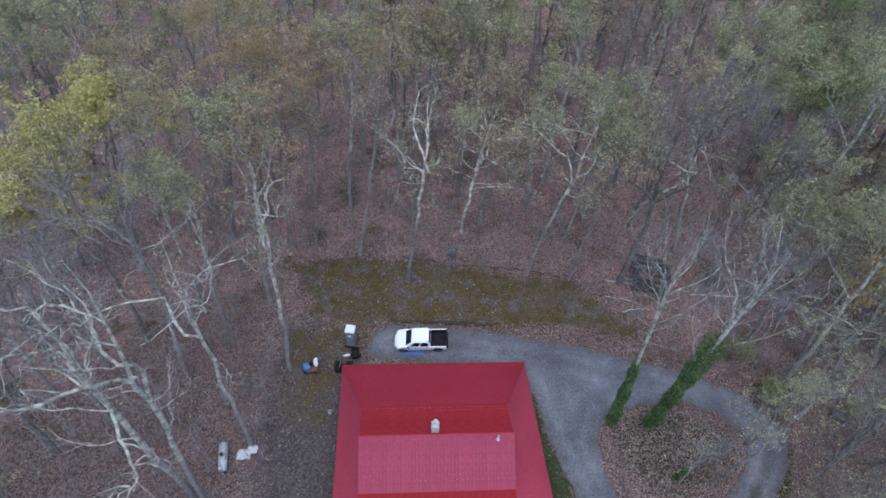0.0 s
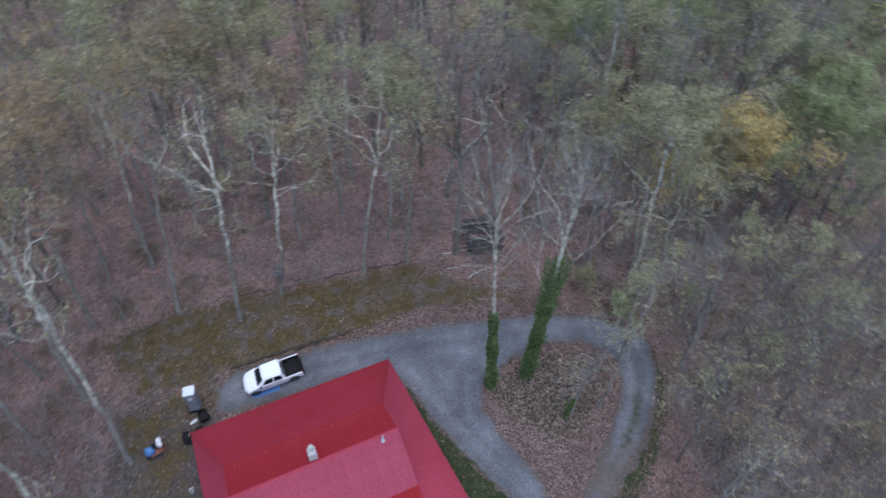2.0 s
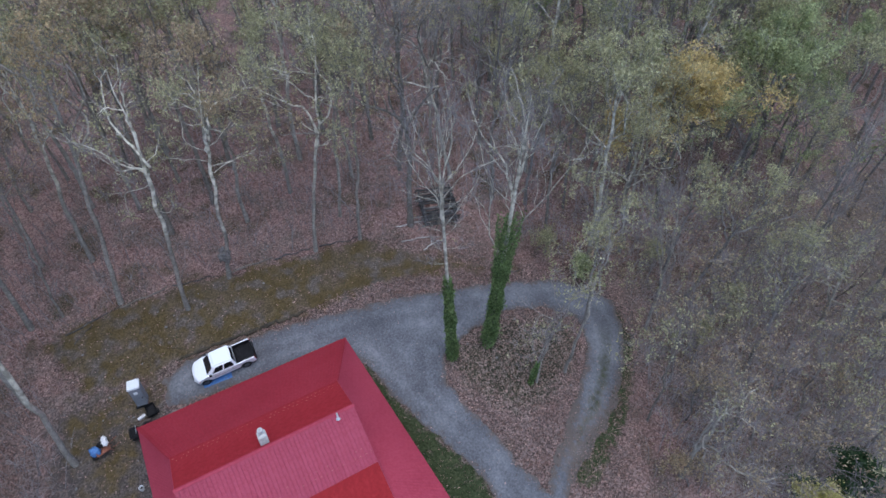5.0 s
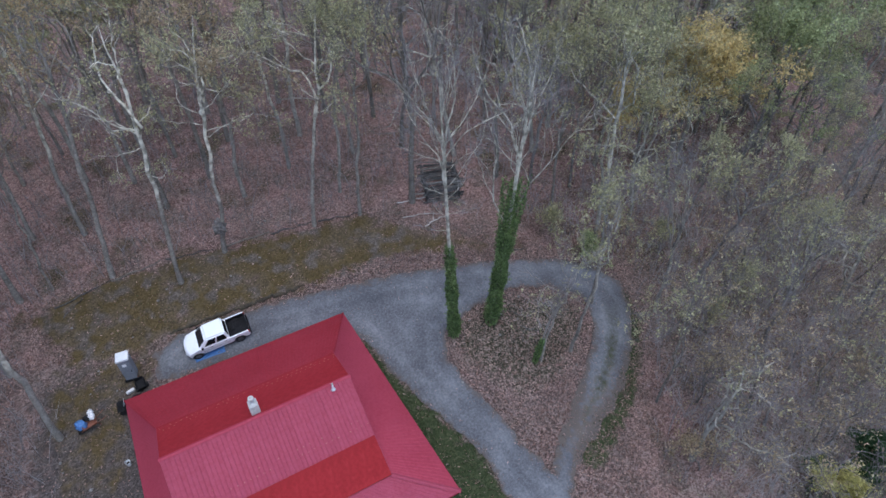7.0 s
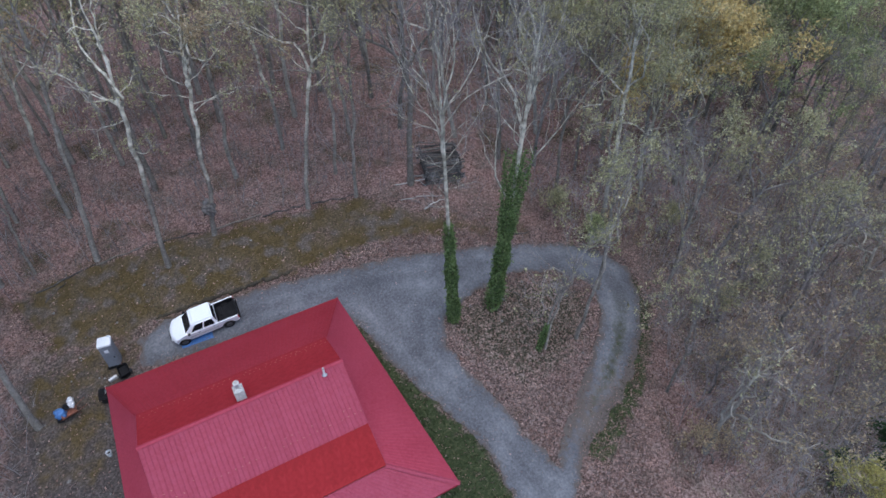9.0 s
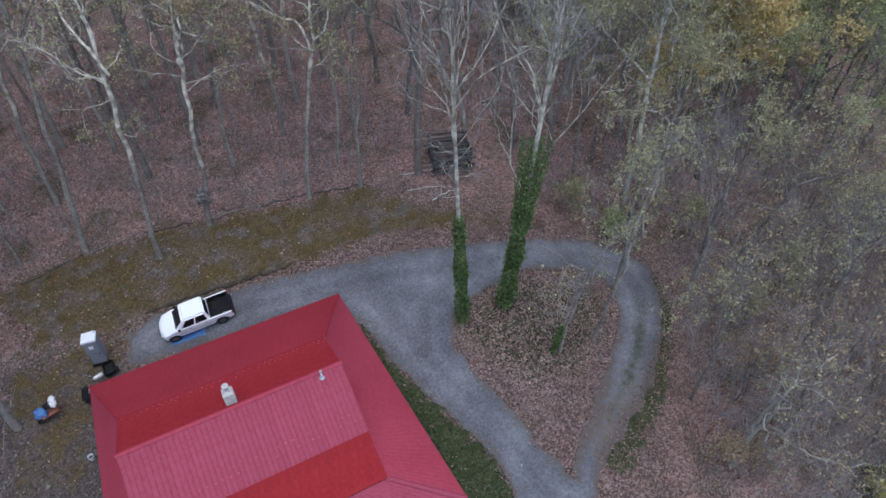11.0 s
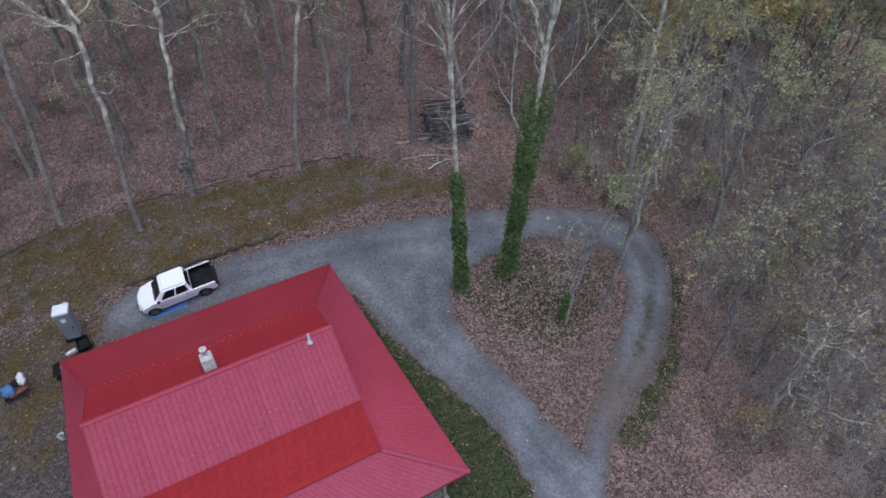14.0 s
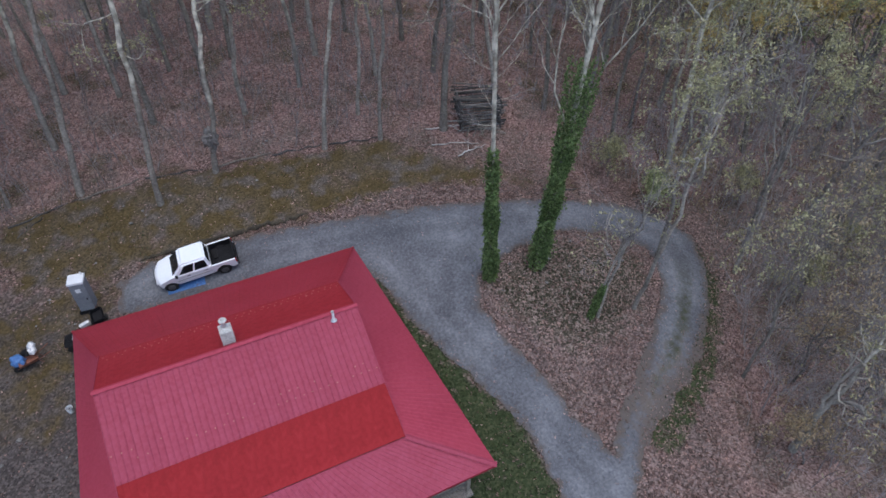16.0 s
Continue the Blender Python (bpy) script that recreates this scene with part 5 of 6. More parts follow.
EDGE_TREES = [
    (-1.4, 33.0, 19.5, 0.27, (1.4, 0.2), "bark_pale", "olive", 1300, 0.62, 3, "tall pale-barked tree with bare crooked white limbs"),
    (2.25, 33.9, 18.0, 0.26, (2.6, -0.2), "bark_pale", "olive", 2300, 0.6, 4, "pale tree with a burr on its trunk and young leaves"),
    (9.2, 32.7, 19.5, 0.24, (2.6, -0.8), "bark_pale", "olive", 3000, 0.45, 5, "grey forked tree with sparse olive young leaves"),
    (12.9, 32.0, 17.0, 0.17, (0.7, -0.2), "bark_grey", "olive", 2200, 0.55, 7, "slender grey tree with a few young leaves"),
    (12.4, 34.9, 17.5, 0.16, (1.2, -0.3), "bark_grey", "olive", 2000, 0.55, 7, "slender grey tree with a few young leaves"),
    (17.3, 31.4, 20.0, 0.3, (0.8, -0.3), "bark_grey", "brown", 300, 0.45, 12, "broad bare tree with a haze of purple-grey twigs"),
    (-5.9, 36.6, 21.5, 0.24, (2.9, 0.1), "bark_grey", "russet", 1800, 0.6, 8, "tall grey tree with brownish opening buds"),
    (-12.6, 38.6, 21.5, 0.26, (0.5, 0.1), "bark_grey", "russet", 6500, 0.5, 10, "tall tree with a broad crown of brownish young leaves"),
    (-10.2, 38.2, 15.0, 0.13, (0.4, 0.1), "bark_grey", "brown", 500, 0.5, 6, "thin bare grey tree"),
    (-18.6, 40.6, 22.9, 0.25, (3.3, 0.4), "bark_grey", "russet", 6500, 0.5, 10, "tall tree with a broad crown of brownish young leaves"),
    (-30.9, 41.8, 18.0, 0.27, (4.5, 1.4), "bark_grey", "yellow", 9000, 0.35, 12, "broad tree in pale yellow blossom"),
    (-34.9, 36.1, 16.4, 0.26, (3.5, 0.8), "bark_grey", "yellow", 8000, 0.35, 11, "broad tree in pale yellow blossom"),
    (-33.5, 39.1, 15.5, 0.24, (3.2, 1.0), "bark_grey", "yellow", 5500, 0.3, 12, "broad tree in pale yellow blossom"),
    (-11.4, 25.8, 20.5, 0.24, (0.1, 0.0), "bark_pale", "olive", 500, 0.7, 2, "pale bare tree with white upper limbs beside the yard"),
    (-13.9, 19.7, 23.9, 0.22, (-0.3, -0.2), "bark_pale", "olive", 150, 0.6, 4, "bare pale tree with crooked white limbs"),
    (-17.5, 15.8, 26.3, 0.32, (-0.1, -1.5), "bark_pale", "olive", 100, 0.55, 4, "large bare pale tree with spreading white limbs"),
    (-16.7, 15.6, 27.5, 0.28, (1.3, -0.5), "bark_pale", "olive", 100, 0.55, 4, "large bare pale tree with spreading white limbs"),
    (-20.6, 26.6, 24.6, 0.24, (1.1, -0.2), "bark_grey", "brown", 200, 0.5, 11, "bare grey tree with a haze of fine twigs"),
    (-23.4, 20.2, 23.9, 0.24, (0.8, -0.6), "bark_grey", "brown", 150, 0.45, 11, "bare grey tree with a haze of fine twigs"),
    (-25.0, 30.3, 22.5, 0.22, (1.0, 0.2), "bark_grey", "brown", 250, 0.45, 11, "bare grey tree with a haze of fine twigs"),
    (23.2, 34.6, 18.0, 0.22, (-2.2, 1.2), "bark_pale", "brown", 300, 0.4, 11, "bare pale tree with many upright limbs"),
    (30.3, 32.7, 15.5, 0.22, (-1.4, 1.1), "bark_pale", "olive", 6500, 0.45, 9, "pale-limbed tree with an olive crown"),
    (38.5, 43.5, 12.5, 0.16, (-1.5, 1.0), "bark_grey", "fresh", 4200, 0.25, 9, "small tree in bright fresh green leaf"),
    (-41.9, 60.9, 18.4, 0.2, (1.8, 0.5), "bark_grey", "fresh", 4200, 0.3, 10, "tree in fresh green leaf deep in the woods"),
    (-38.0, 65.4, 18.1, 0.2, (1.8, 0.5), "bark_grey", "fresh", 4200, 0.3, 10, "tree in fresh green leaf deep in the woods"),
    (-42.2, 51.2, 14.9, 0.2, (1.8, 0.5), "bark_grey", "fresh", 2600, 0.3, 10, "tree in fresh green leaf deep in the woods"),
    (42.0, 40.0, 15.0, 0.2, (-1.0, 0.8), "bark_grey", "green", 6500, 0.3, 10, "round-crowned tree in green leaf"),
    (21.6, 15.1, 15.0, 0.15, (0.4, -0.5), "bark_grey", "olive", 1000, 0.6, 5, "slim leaning tree with young olive leaves on the island"),
    (19.0, 15.2, 10.5, 0.11, (0.5, -0.5), "bark_grey", "olive", 350, 0.5, 5, "thin leaning tree with ivy at its foot"),
    (31.2, 28.1, 13.5, 0.15, (-0.6, 0.4), "bark_dark", "olive", 2600, 0.4, 7, "dark-stemmed tree with a small olive crown"),
    (25.9, 18.0, 15.0, 0.17, (0.5, 0.3), "bark_grey", "olive", 1000, 0.5, 6, "dark leaning tree with young leaves by the loop"),
    (32.7, 25.2, 17.0, 0.17, (-0.8, 0.5), "bark_pale", "olive", 2600, 0.5, 5, "slender pale tree with sparse young leaves"),
    (36.5, 25.8, 16.5, 0.18, (-0.6, 0.4), "bark_pale", "olive", 2400, 0.45, 6, "pale forked tree with olive young leaves"),
    (33.6, 22.6, 16.0, 0.17, (-0.4, 0.2), "bark_pale", "olive", 2400, 0.4, 7, "pale tree with a loose olive crown"),
    (36.4, 25.2, 16.0, 0.17, (-0.4, 0.2), "bark_grey", "olive", 2400, 0.4, 7, "grey tree with a loose olive crown"),
    (39.8, 24.4, 15.0, 0.26, (-1.0, 1.0), "bark_grey", "ochre", 6500, 0.35, 12, "broad tree with ochre-yellow young leaves"),
    (33.3, 17.4, 14.0, 0.18, (0.2, 0.2), "bark_dark", "olive", 1900, 0.45, 9, "dark-stemmed tree with young olive leaves"),
    (36.7, 17.0, 15.0, 0.2, (1.4, -2.4), "bark_dark", "olive", 1700, 0.5, 8, "dark leaning tree above the slope"),
    (36.5, 9.6, 14.0, 0.2, (0.3, 0.4), "bark_dark", "olive", 1100, 0.45, 9, "dark-stemmed tree on the slope"),
    (24.5, 5.3, 10.0, 0.24, (0.8, 0.2), "bark_pale", "olive", 250, 0.35, 8, "grey lichened tree with bare pale limbs on the slope"),
    (45.1, 9.3, 12.0, 0.22, (0.6, 0.4), "bark_pale", "olive", 500, 0.4, 9, "bare pale tree on the slope"),
]
for k, (x, y, h, r, lean, bark, fol, leaves, clear, limbs, label) in enumerate(EDGE_TREES):
    bare = leaves < 600
    slight = bark == "bark_dark" and leaves < 2000
    ms = tree_meshes(100 + k, "bark_white" if k < 3 else bark, fol, int(leaves * 1.8), 0.145 if fol in ("yellow", "ochre") else 0.08, 0.24, height=h, radius=r * (0.68 if k < 3 else 0.84), clear=clear, limbs=limbs, lean=lean, fork=0.5 if bark == "bark_pale" else 0.25,
                     kids=6 if bare else 3 if slight else 5, twigs=(4 if bark == "bark_pale" else 6) if bare else 3 if slight else 5, spread=0.65, given=MAIN_LIMBS.get(k, ()),
                     crook=1.35 if bark == "bark_pale" else 1.0, rise=(0.25, 0.85) if bark == "bark_pale" and bare else (0.6, 1.1))
    tree = plant(ms, x, y, 0.0, 1.0, label, "trees round the clearing")
    if k == 1:
        bm = ball(B(), (0.25, -0.15, 2.5), 0.42, (0.95, 0.95, 1.5), 0.7, 4, 3)
        part("burr", bm, M["bark_dark"], tree, "dark swollen burr")


def ivied_tree(seed, x, y, h, r, lean, ivy_to, stems, label, given=(), limbs=9):
    """A bare pale tree, its lower trunk wrapped in ivy."""
    ms = tree_meshes(seed, "bark_pale", "olive", 60, 0.08, 0.2, height=h, radius=r * 0.72, clear=0.6, limbs=limbs, lean=lean, fork=0.2, kids=6, twigs=5, spread=0.42, wiggle=0.0, crook=0.6, given=given)
    rng = np.random.default_rng(seed)
    n = int(1700 * ivy_to * (0.45 + r))
    t = rng.uniform(0, 1, n) ** 0.9
    z = t * ivy_to
    a = rng.uniform(0, 6.28, n)
    rad = r * (1.02 - 0.25 * t) + (rng.uniform(0.0, 0.2, n) + rng.exponential(0.06, n)) * (1.15 - 0.5 * t) * (0.8 + 0.35 * np.sin(z * 2.1 + a * 2)) * (r / 0.24)
    s = rng.integers(0, stems, n)
    off = (s - (stems - 1) / 2) * np.clip(z / ivy_to - 0.45, 0, 1) * 0.9
    c = np.stack([lean[0] * z / h + rad * np.cos(a) + off, lean[1] * z / h + rad * np.sin(a) - 0.5 * off, z], -1)
    keep = rng.uniform(0, 1, n) > 0.8 * np.clip((t - 0.6) / 0.4, 0, 1)
    ms.append(("ivy", leaf_mesh("ivy", c[keep], 0.085, M["ivy"], rng)))
    return plant(ms, x, y, 0.0, 1.0, label, "trees round the clearing")


ivied_tree(300, 14.4, 19.35, 20.5, 0.21, (-0.7, 0.4), 8.5, 1, "bare pale tree with dark ivy on its lower trunk",
           [(9.7, 155, 20, 1.7, 0.25), (12.3, 145, 30, 2.2, 0.3), (14.4, 150, 55, 3.2, 0.45), (14.2, 160, 74, 6.0, 0.7), (12.8, -30, 62, 5.0, 0.5), (14.8, -30, 74, 7.0, 0.8), (11.0, -60, 25, 2.0, 0.25), (15.5, 60, 72, 5.0, 0.6), (16.6, -120, 66, 4.2, 0.55), (10.6, 175, 36, 1.8, 0.25), (12.0, -20, 30, 2.6, 0.3), (13.4, 80, 66, 4.6, 0.5), (15.0, -170, 64, 4.4, 0.5), (13.8, -80, 60, 4.0, 0.45), (17.2, 10, 68, 3.4, 0.5)], 5)
ivied_tree(311, 17.35, 19.1, 20.5, 0.27, (1.5, -0.5), 12.5, 3, "large bare tree wrapped in dark green ivy",
           [(8.6, 150, 74, 10.0, 0.62), (9.0, -30, 72, 10.0, 0.62), (13.5, -25, 50, 4.0, 0.4), (13.0, 60, 66, 5.5, 0.5), (14.0, 150, 64, 6.0, 0.55), (15.2, -60, 66, 5.5, 0.5), (16.2, 100, 72, 4.5, 0.55), (11.5, 10, 60, 5.0, 0.4), (12.6, -140, 68, 5.0, 0.45), (14.6, 20, 70, 4.8, 0.5), (13.2, 170, 62, 4.6, 0.4), (15.6, -150, 70, 4.2, 0.5)], 5)
ivied_tree(302, 18.6, 15.3, 7.0, 0.1, (0.6, -0.6), 2.6, 1, "thin broken tree with ivy round its foot")

# the woods: a dozen kinds of tree, planted many times
KINDS = dict(
    bare_a=(tree_meshes(401, "bark_grey", "brown", 0, height=18, radius=0.17, clear=0.4, limbs=10, kids=6, twigs=6), "bare grey woodland tree with fine twigs"),
    bare_b=(tree_meshes(402, "bark_dark", "brown", 0, height=16, radius=0.15, clear=0.42, limbs=9, kids=6, twigs=6), "bare dark woodland tree with fine twigs"),
    bare_c=(tree_meshes(403, "bark_grey", "brown", 300, height=18, radius=0.2, clear=0.55, limbs=7, kids=4, twigs=4), "bare pale woodland tree"),
    brown_a=(tree_meshes(404, "bark_grey", "brown", 5025, 0.1, 0.24, height=18, radius=0.2, clear=0.5, limbs=8, kids=4, twigs=3), "woodland tree with brownish opening buds"),
    brown_b=(tree_meshes(405, "bark_grey", "brown", 3965, 0.1, 0.24, height=16, radius=0.18, clear=0.5, limbs=7, kids=4, twigs=3), "woodland tree with thin brownish young leaves"),
    olive_a=(tree_meshes(406, "bark_grey", "olive", 5290, 0.1, 0.24, height=18, radius=0.2, clear=0.5, limbs=8, kids=4, twigs=3), "woodland tree with olive young leaves"),
    olive_b=(tree_meshes(407, "bark_dark", "olive", 6874, 0.1, 0.24, height=16, radius=0.2, clear=0.4, limbs=9, kids=4, twigs=3), "woodland tree with a rounded olive crown"),
    olive_c=(tree_meshes(408, "bark_pale", "olive", 3965, 0.1, 0.24, height=19, radius=0.2, clear=0.58, limbs=7, kids=4, twigs=3), "tall pale woodland tree with sparse olive leaves"),
    green_a=(tree_meshes(409, "bark_dark", "green", 7403, 0.1, 0.24, height=16, radius=0.22, clear=0.35, limbs=9, kids=4, twigs=3), "woodland tree in dull green leaf"),
    slim_a=(tree_meshes(411, "bark_grey", "olive", 950, 0.085, 0.25, height=11, radius=0.09, clear=0.3, limbs=8, kids=5, twigs=5), "slim grey twiggy tree on the slope"),
    slim_b=(tree_meshes(412, "bark_dark", "brown", 800, 0.085, 0.25, height=10, radius=0.08, clear=0.3, limbs=8, kids=5, twigs=5), "slim dark twiggy tree on the slope"),
    green_b=(tree_meshes(410, "bark_dark", "green", 6347, 0.1, 0.24, height=14, radius=0.18, clear=0.35, limbs=8, kids=4, twigs=3), "smaller woodland tree in dull green leaf"),
)
rng = np.random.default_rng(7)
placed = [(t[0], t[1]) for t in EDGE_TREES] + [(14.4, 19.3), (17.3, 19.1)]


def free(x, y, gap):
    if abs(drive_distance(np.array([x]), np.array([y]))[0]) < 1.2 or drive_distance(np.array([x]), np.array([y]))[0] > 0:
        return False
    if inside(np.array([x]), np.array([y]), CLEARING)[0] or inside(np.array([x]), np.array([y]), ISLAND)[0]:
        return False
    if 15.5 < x < 24 and 25 < y < 33.5:
        return False
    if -27 < x < -10 and 4 < y < 31:
        return False
    if math.hypot(x - 39.5, y - 23.5) < 5.0 or math.hypot(x + 28, y - 36.5) < 6.5 or math.hypot(x + 36, y - 55) < 6.0:
        return False
    return all((x - a) ** 2 + (y - b) ** 2 > gap * gap for a, b in placed)


def choose(x, y):
    """Bare and budding trees to the north and west, twiggy grey ones on the eastern slope, leafy crowns behind."""
    u = rng.uniform()
    east = np.clip((x - 24) / 10, 0, 1)
    if u < east * 0.95 or (x > 22 and y < 22):
        if y < 22:
            return rng.choice(["slim_a", "slim_b", "slim_a", "slim_b", "bare_b", "bare_a"] if y > 8 else ["slim_a", "slim_b", "slim_a", "slim_b", "bare_b"])
        return rng.choice(["olive_a", "olive_b", "olive_c", "green_a", "green_b", "olive_b", "bare_a"])
    if u > 1 - 0.5 * np.clip((y - 55) / 20, 0, 1):
        return rng.choice(["olive_a", "olive_b", "green_a", "brown_a"])
    return rng.choice(["bare_a", "bare_b", "bare_c", "brown_a", "brown_b", "olive_a", "olive_c", "bare_a"])


def wood(count, x0, x1, y0, y1, gap, tries=40):
    made = 0
    for _ in range(count * tries):
        if made == count:
            break
        x, y = rng.uniform(x0, x1), rng.uniform(y0, y1)
        if free(x, y, gap):
            placed.append((x, y))
            ms, label = KINDS[choose(x, y)]
            plant(ms, x, y, rng.uniform(0, 6.28), rng.uniform(0.78, 1.12), label, tilt=rng.uniform(-3, 3))
            made += 1


def far_woods(regions):
    """The distant canopy, too many to count: simple trees in one mesh."""
    low = []
    for k, (bark, fol, leaves, h, clear) in enumerate((("bark_grey", "brown", 1300, 17, 0.45), ("bark_grey", "olive", 1550, 17, 0.4), ("bark_dark", "green", 1750, 15, 0.35), ("bark_grey", "brown", 200, 18, 0.45), ("bark_dark", "olive", 1750, 16, 0.35))):
        low.append(tree_meshes(500 + k, bark, fol, leaves, 0.2, 0.4, height=h, radius=0.2, clear=clear, limbs=7, kids=4, twigs=2, sides=5))
    mats, arrays = [], []
    for ms in low:
        rows = []
        for nm, me in ms:
            v = np.zeros(len(me.vertices) * 3)
            me.vertices.foreach_get("co", v)
            k = len(me.polygons[0].vertices)
            f = np.zeros(len(me.polygons) * k, int)
            me.polygons.foreach_get("vertices", f)
            if me.materials[0] not in mats:
                mats.append(me.materials[0])
            rows.append((v.reshape(-1, 3), f.reshape(-1, k), mats.index(me.materials[0])))
        arrays.append(rows)
    verts, faces, index, n = [], [], [], 0
    tries = [(rng.uniform(x0, x1), rng.uniform(y0, y1), gap) for count, x0, x1, y0, y1, gap in regions for _ in range(count)]
    for x, y, gap in tries:
        if math.hypot(x - 10, y - 18) < 46 or not free(x, y, gap):
            continue
        placed.append((x, y))
        east = np.clip((x - 22) / 16, 0, 1)
        pick = rng.choice([1, 2, 4, 2, 4]) if rng.uniform() < max(0.8 * east, 0.45) else rng.choice([0, 3, 1, 0])
        a, s = rng.uniform(0, 6.28), rng.uniform(0.8, 1.15)
        c, sn = math.cos(a) * s, math.sin(a) * s
        for v, f, mi in arrays[pick]:
            w = np.stack([v[:, 0] * c - v[:, 1] * sn + x, v[:, 0] * sn + v[:, 1] * c + y, v[:, 2] * s + tz(x, y)], -1)
            verts.append(w)
            faces += (f + n).tolist()
            index += [mi] * len(f)
            n += len(w)
    me = bpy.data.meshes.new("far_woods")
    me.from_pydata(np.concatenate(verts).tolist(), [], faces)
    for mt in mats:
        me.materials.append(mt)
    me.polygons.foreach_set("material_index", index)
    tagged(new("far_woods", me), "distant canopy of budding and bare woodland trees", "woods", kind="stuff")


wood(175, -40, 62, 10, 66, 3.8)
wood(46, 25, 56, -6, 30, 2.9)
wood(22, 34, 62, 20, 48, 2.8)
wood(14, -60, -22, -30, 20, 7)
wood(10, 20, 50, -40, -6, 7)
far_woods([(900, 42, 115, -8, 62, 3.7), (1300, -70, 115, 5, 112, 4.3)])


# ---- leaves on the ground, undergrowth and grass ----
def scatter(count, x0, x1, y0, y1, seed):
    r = np.random.default_rng(seed)
    return r.uniform(x0, x1, count), r.uniform(y0, y1, count), r


def fallen_leaves():
    x, y, r = scatter(360000, -22, 52, 4, 56, 21)
    d = drive_distance(x, y)
    keep = np.ones(len(x), bool)
    keep &= ~((d > -0.1) & (r.uniform(size=len(x)) > 0.22 * np.exp(-np.maximum(d, 0) / 0.6) + 0.014 + 0.6 * np.clip((x - 16) / 3, 0, 1) * np.clip((14 - y) / 4, 0, 1)))
    keep &= ~((edge_distance(x, y, MOSS) > 0.2) & (r.uniform(size=len(x)) > 0.06))
    keep &= ~((edge_distance(x, y, LAWN) > 0.0) & (r.uniform(size=len(x)) > 0.12))
    keep &= ~((edge_distance(x, y, SOIL) > -1.0) & (r.uniform(size=len(x)) > 0.1))
    keep &= ~((edge_distance(x, y, COVER) > 0.3) & (r.uniform(size=len(x)) > 0.85))
    keep &= ~((x > XW) & (x < XE) & (y > YS) & (y < YN))
    keep &= r.uniform(size=len(x)) < np.clip(1.25 - np.hypot(x - 12, y - 22) / 55, 0.15, 1)
    x, y = x[keep], y[keep]
    z = terrain(x, y) + bumps(x, y) * np.clip(-drive_distance(x, y) / 1.2, 0, 1) + 0.03
    me = leaf_mesh("fallen_leaves", np.stack([x, y, z], -1), 0.072, M["litter"], r, 0.75, True)
    tagged(new("fallen_leaves", me), "scattered pinkish brown fallen oak leaves", "leaves", kind="stuff")


def undergrowth(seed=31, count=3400, x0=-26, x1=56, y0=-2, y1=70, low=0.8, high=4.5, shoots=5):
    """Thin bare saplings and brush under the trees."""
    x, y, r = scatter(count, x0, x1, y0, y1, seed)
    ok = ~inside(x, y, CLEARING) & (drive_distance(x, y) < -0.8) & ~((x > 15.5) & (x < 24) & (y > 28) & (y < 33)) & (np.hypot(x - 17, y - 16) > 4)
    w = Wood()
    for px, py in zip(x[ok], y[ok]):
        h = r.uniform(low, high)
        z = tz(px, py)
        top = np.array([r.normal() * 0.25 * h, r.normal() * 0.25 * h, h])
        pts = np.array([[px, py, z - 0.05], [px + top[0] * 0.4, py + top[1] * 0.35, z + h * 0.5], [px + top[0], py + top[1], z + h]])
        rad = 0.007 + 0.0055 * h
        w.tube(pts, [rad, rad * 0.7, rad * 0.25], 3)
        for _ in range(shoots):
            t = r.uniform(0.35, 0.95)
            p = pts[0] + (pts[2] - pts[0]) * t
            d = np.array([r.normal(), r.normal(), 0.7]) * 0.32 * h * (1.1 - t)
            w.tube(np.array([p, p + d * 0.6, p + d]), [rad * 0.5, rad * 0.4, rad * 0.2], 3)
    me = w.mesh("undergrowth", M["twig"])
    tagged(new("undergrowth", me), "thin bare saplings and brush on the woodland floor", "undergrowth", kind="stuff")


def brush_leaves():
    """Young leaves on the brush of the eastern slope and under the woods."""
    x, y, r = scatter(52000, 14, 58, -4, 48, 71)
    clump = np.sin(1.3 * x + 0.7 * y) * np.sin(1.1 * y - 0.5 * x) + 0.6 * np.sin(2.9 * x) * np.sin(2.5 * y + x)
    ok = ~inside(x, y, CLEARING) & (drive_distance(x, y) < -0.8) & (clump > 0.1) & (r.uniform(size=len(x)) < np.clip((x - 16) / 16, 0.1, 1))
    ok &= ~((x > 15) & (x < 25) & (y > 25) & (y < 34))
    x, y = x[ok], y[ok]
    z = terrain(x, y) + r.uniform(0.3, 3.6, len(x)) ** 1.0
    me = leaf_mesh("brush_leaves", np.stack([x, y, z], -1), 0.07, M["olive"], r, 0.0, True)
    tagged(new("brush_leaves", me), "thin young olive leaves on the brush", "leaves", kind="stuff")


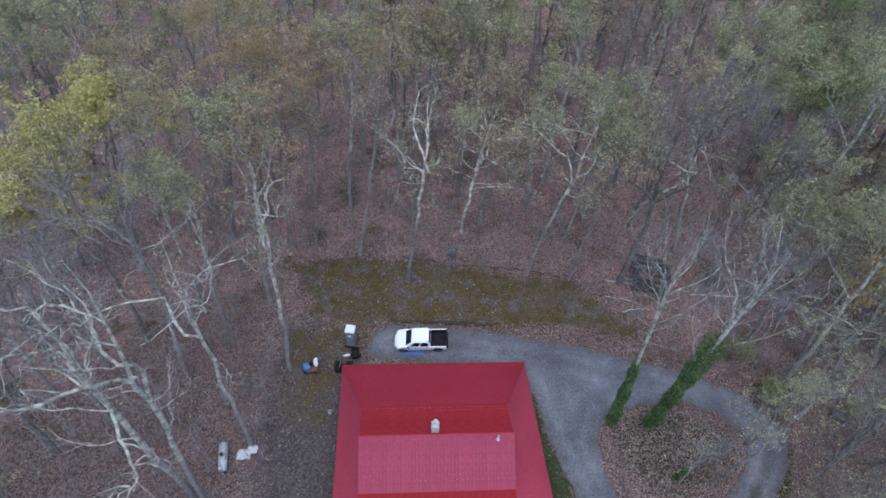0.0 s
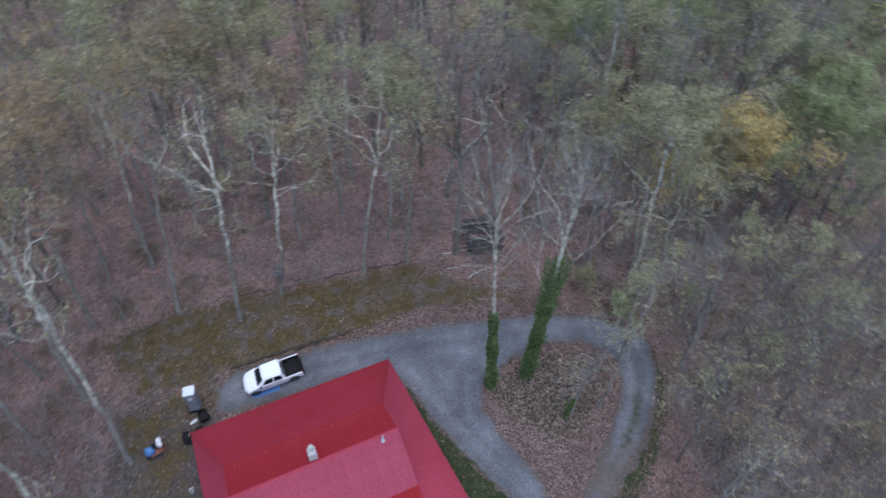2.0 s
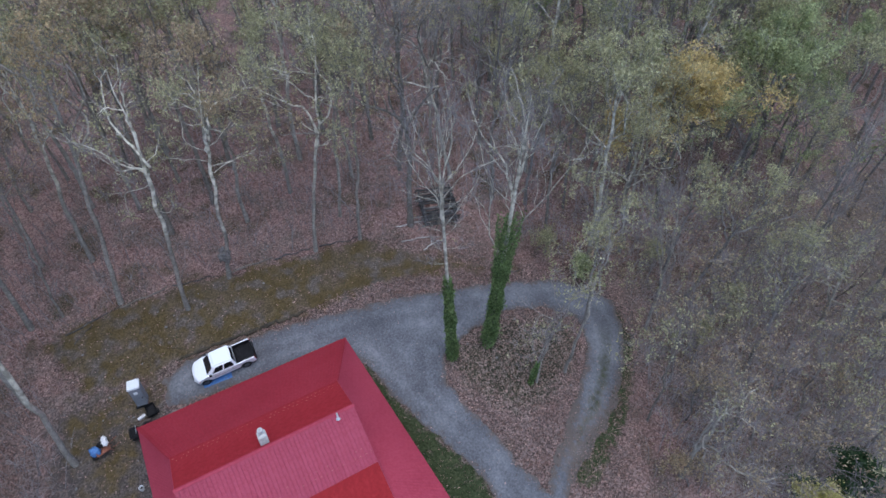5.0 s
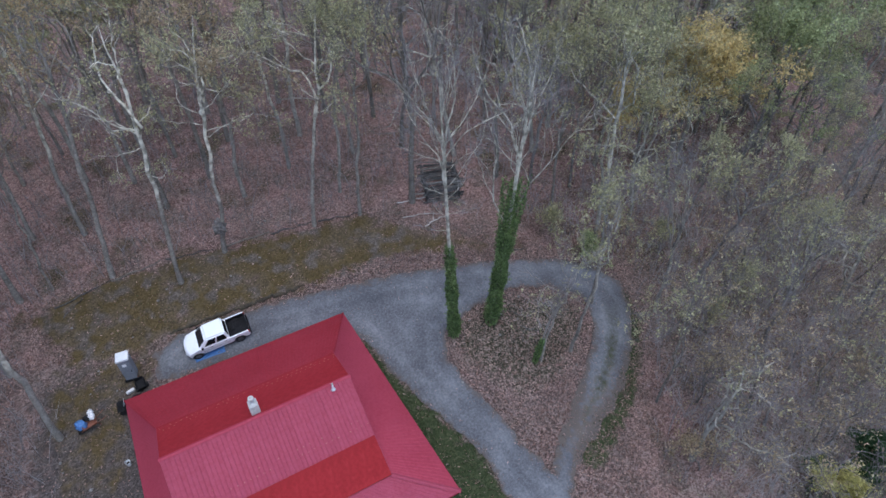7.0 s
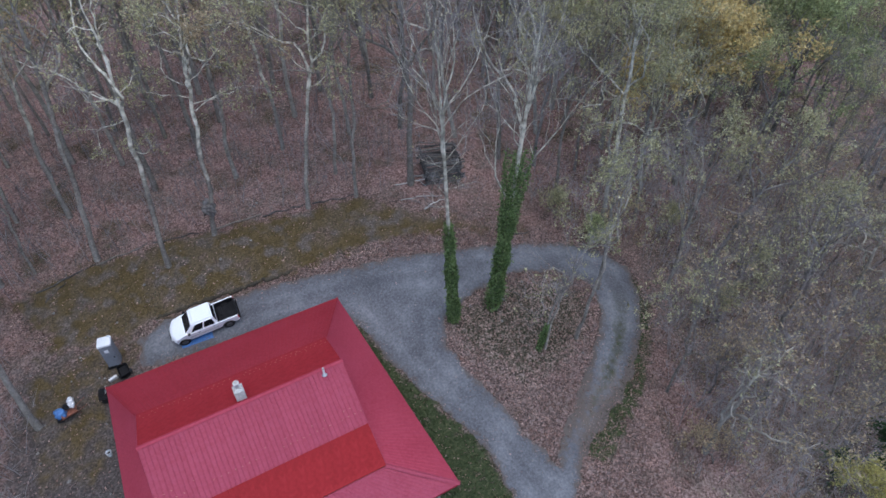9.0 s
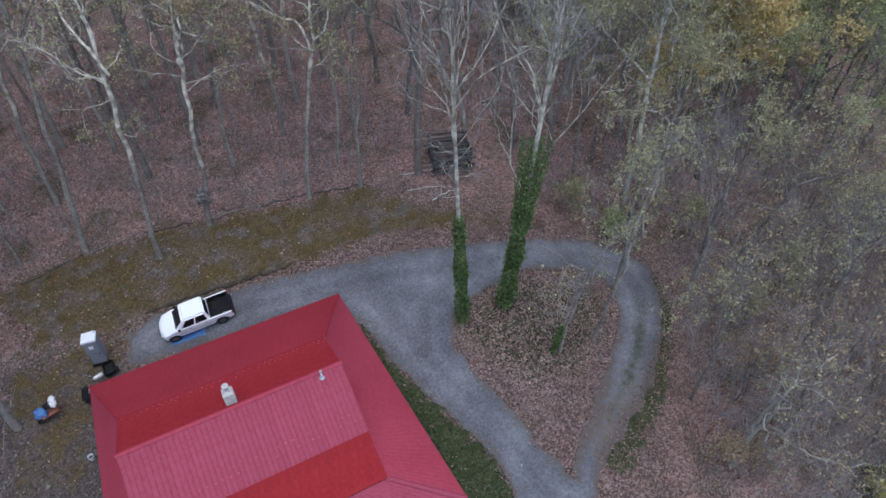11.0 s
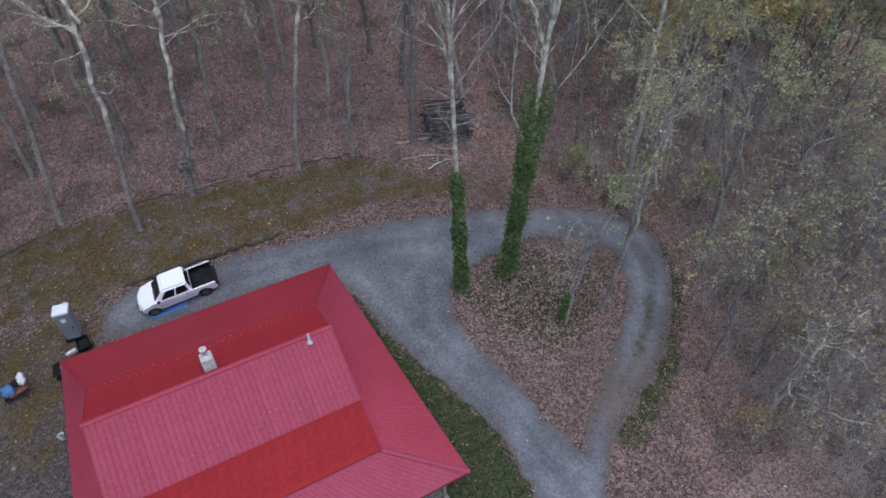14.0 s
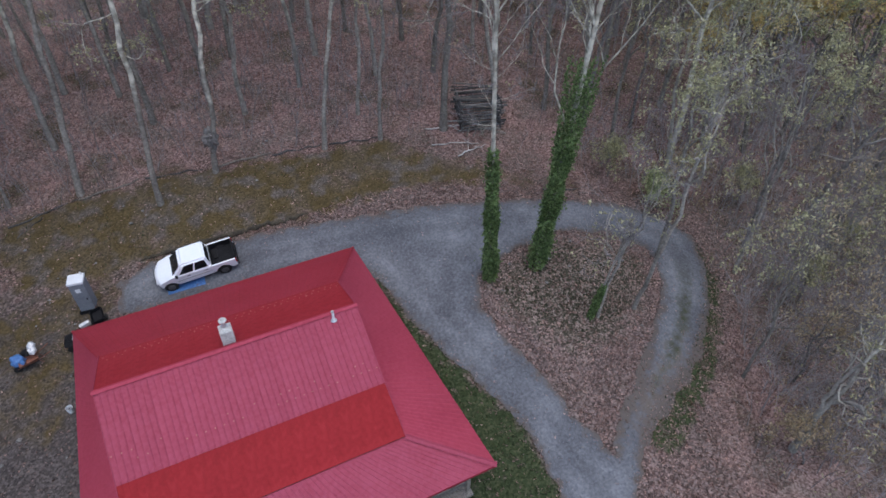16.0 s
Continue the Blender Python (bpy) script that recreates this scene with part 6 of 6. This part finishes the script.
def grass():
    x, y, r = scatter(110000, -13, 30, -2, 37, 41)
    u = r.uniform(size=len(x))
    keep = ((edge_distance(x, y, LAWN) > 0.0) & (drive_distance(x, y) < 0.1)) | ((edge_distance(x, y, VERGE) > -0.35) & (u < 0.4)) | ((edge_distance(x, y, MOSS) > 0.2) & (u < 0.06))
    keep &= ~((x > WX0) & (x < XE - 0.5) & (y > YS + 0.3) & (y < YN))
    x, y = x[keep], y[keep]
    z = terrain(x, y) + bumps(x, y) * np.clip(-drive_distance(x, y) / 1.2, 0, 1) + 0.05
    me = leaf_mesh("grass", np.stack([x, y, z], -1), 0.06, M["grass"], r, 0.0, True)
    tagged(new("grass", me), "short dark green grass beside the drive", "grass", kind="stuff")


def gravel_stones():
    x, y, r = scatter(60000, -6, 31, 2, 29, 51)
    d = drive_distance(x, y)
    keep = (d > 0.05) & ~((x > 17) & (y < 16) & (r.uniform(size=len(x)) > 0.4))
    x, y = x[keep], y[keep]
    me = leaf_mesh("gravel_stones", np.stack([x, y, terrain(x, y) + 0.05], -1), 0.035, M["gravel_bit"], r, 0.4, True)
    tagged(new("gravel_stones", me), "loose grey stones on the drive", "gravel", kind="stuff")


def shrub(x, y, h, mat, label, seed, leaves=1600):
    ms = tree_meshes(seed, "bark_dark", mat, int(leaves * 2.5), 0.08, 0.18, height=h, radius=0.06, clear=0.08, limbs=11, kids=4, twigs=3, spread=1.0)
    plant(ms, x, y, 0.0, 1.0, label, "shrubs", category="shrub", name="shrub")


shrub(33.6, -0.8, 4.8, "evergreen", "dense dark green evergreen bush on the slope", 601, 6500)
shrub(30.2, -0.9, 3.6, "yellow", "yellowish green bush on the slope", 602, 2500)
shrub(28.5, 21.3, 2.6, "green", "low green bush at the edge of the loop", 603, 1200)
for k, (x, y) in enumerate(((26.5, 24.5), (30.5, 22.5), (33.0, 13.0), (29.5, 9.0), (35.5, 20.5), (24.5, 4.5), (38.5, 14.5), (41.0, 5.0))):
    shrub(x, y, 3.0 + 0.4 * (k % 4), ("olive", "brown")[k % 2], "loose bush with thin young leaves", 610 + k, 700)
fallen_leaves()
undergrowth()
undergrowth(34, 1100, -36, -12, 2, 34, 0.6, 3.0, 9)
undergrowth(33, 1300, -22, 18, 33, 62, 0.4, 2.4, 8)
undergrowth(32, 1700, 25, 54, -8, 27, 0.8, 4.2, 11)
brush_leaves()
grass()
gravel_stones()
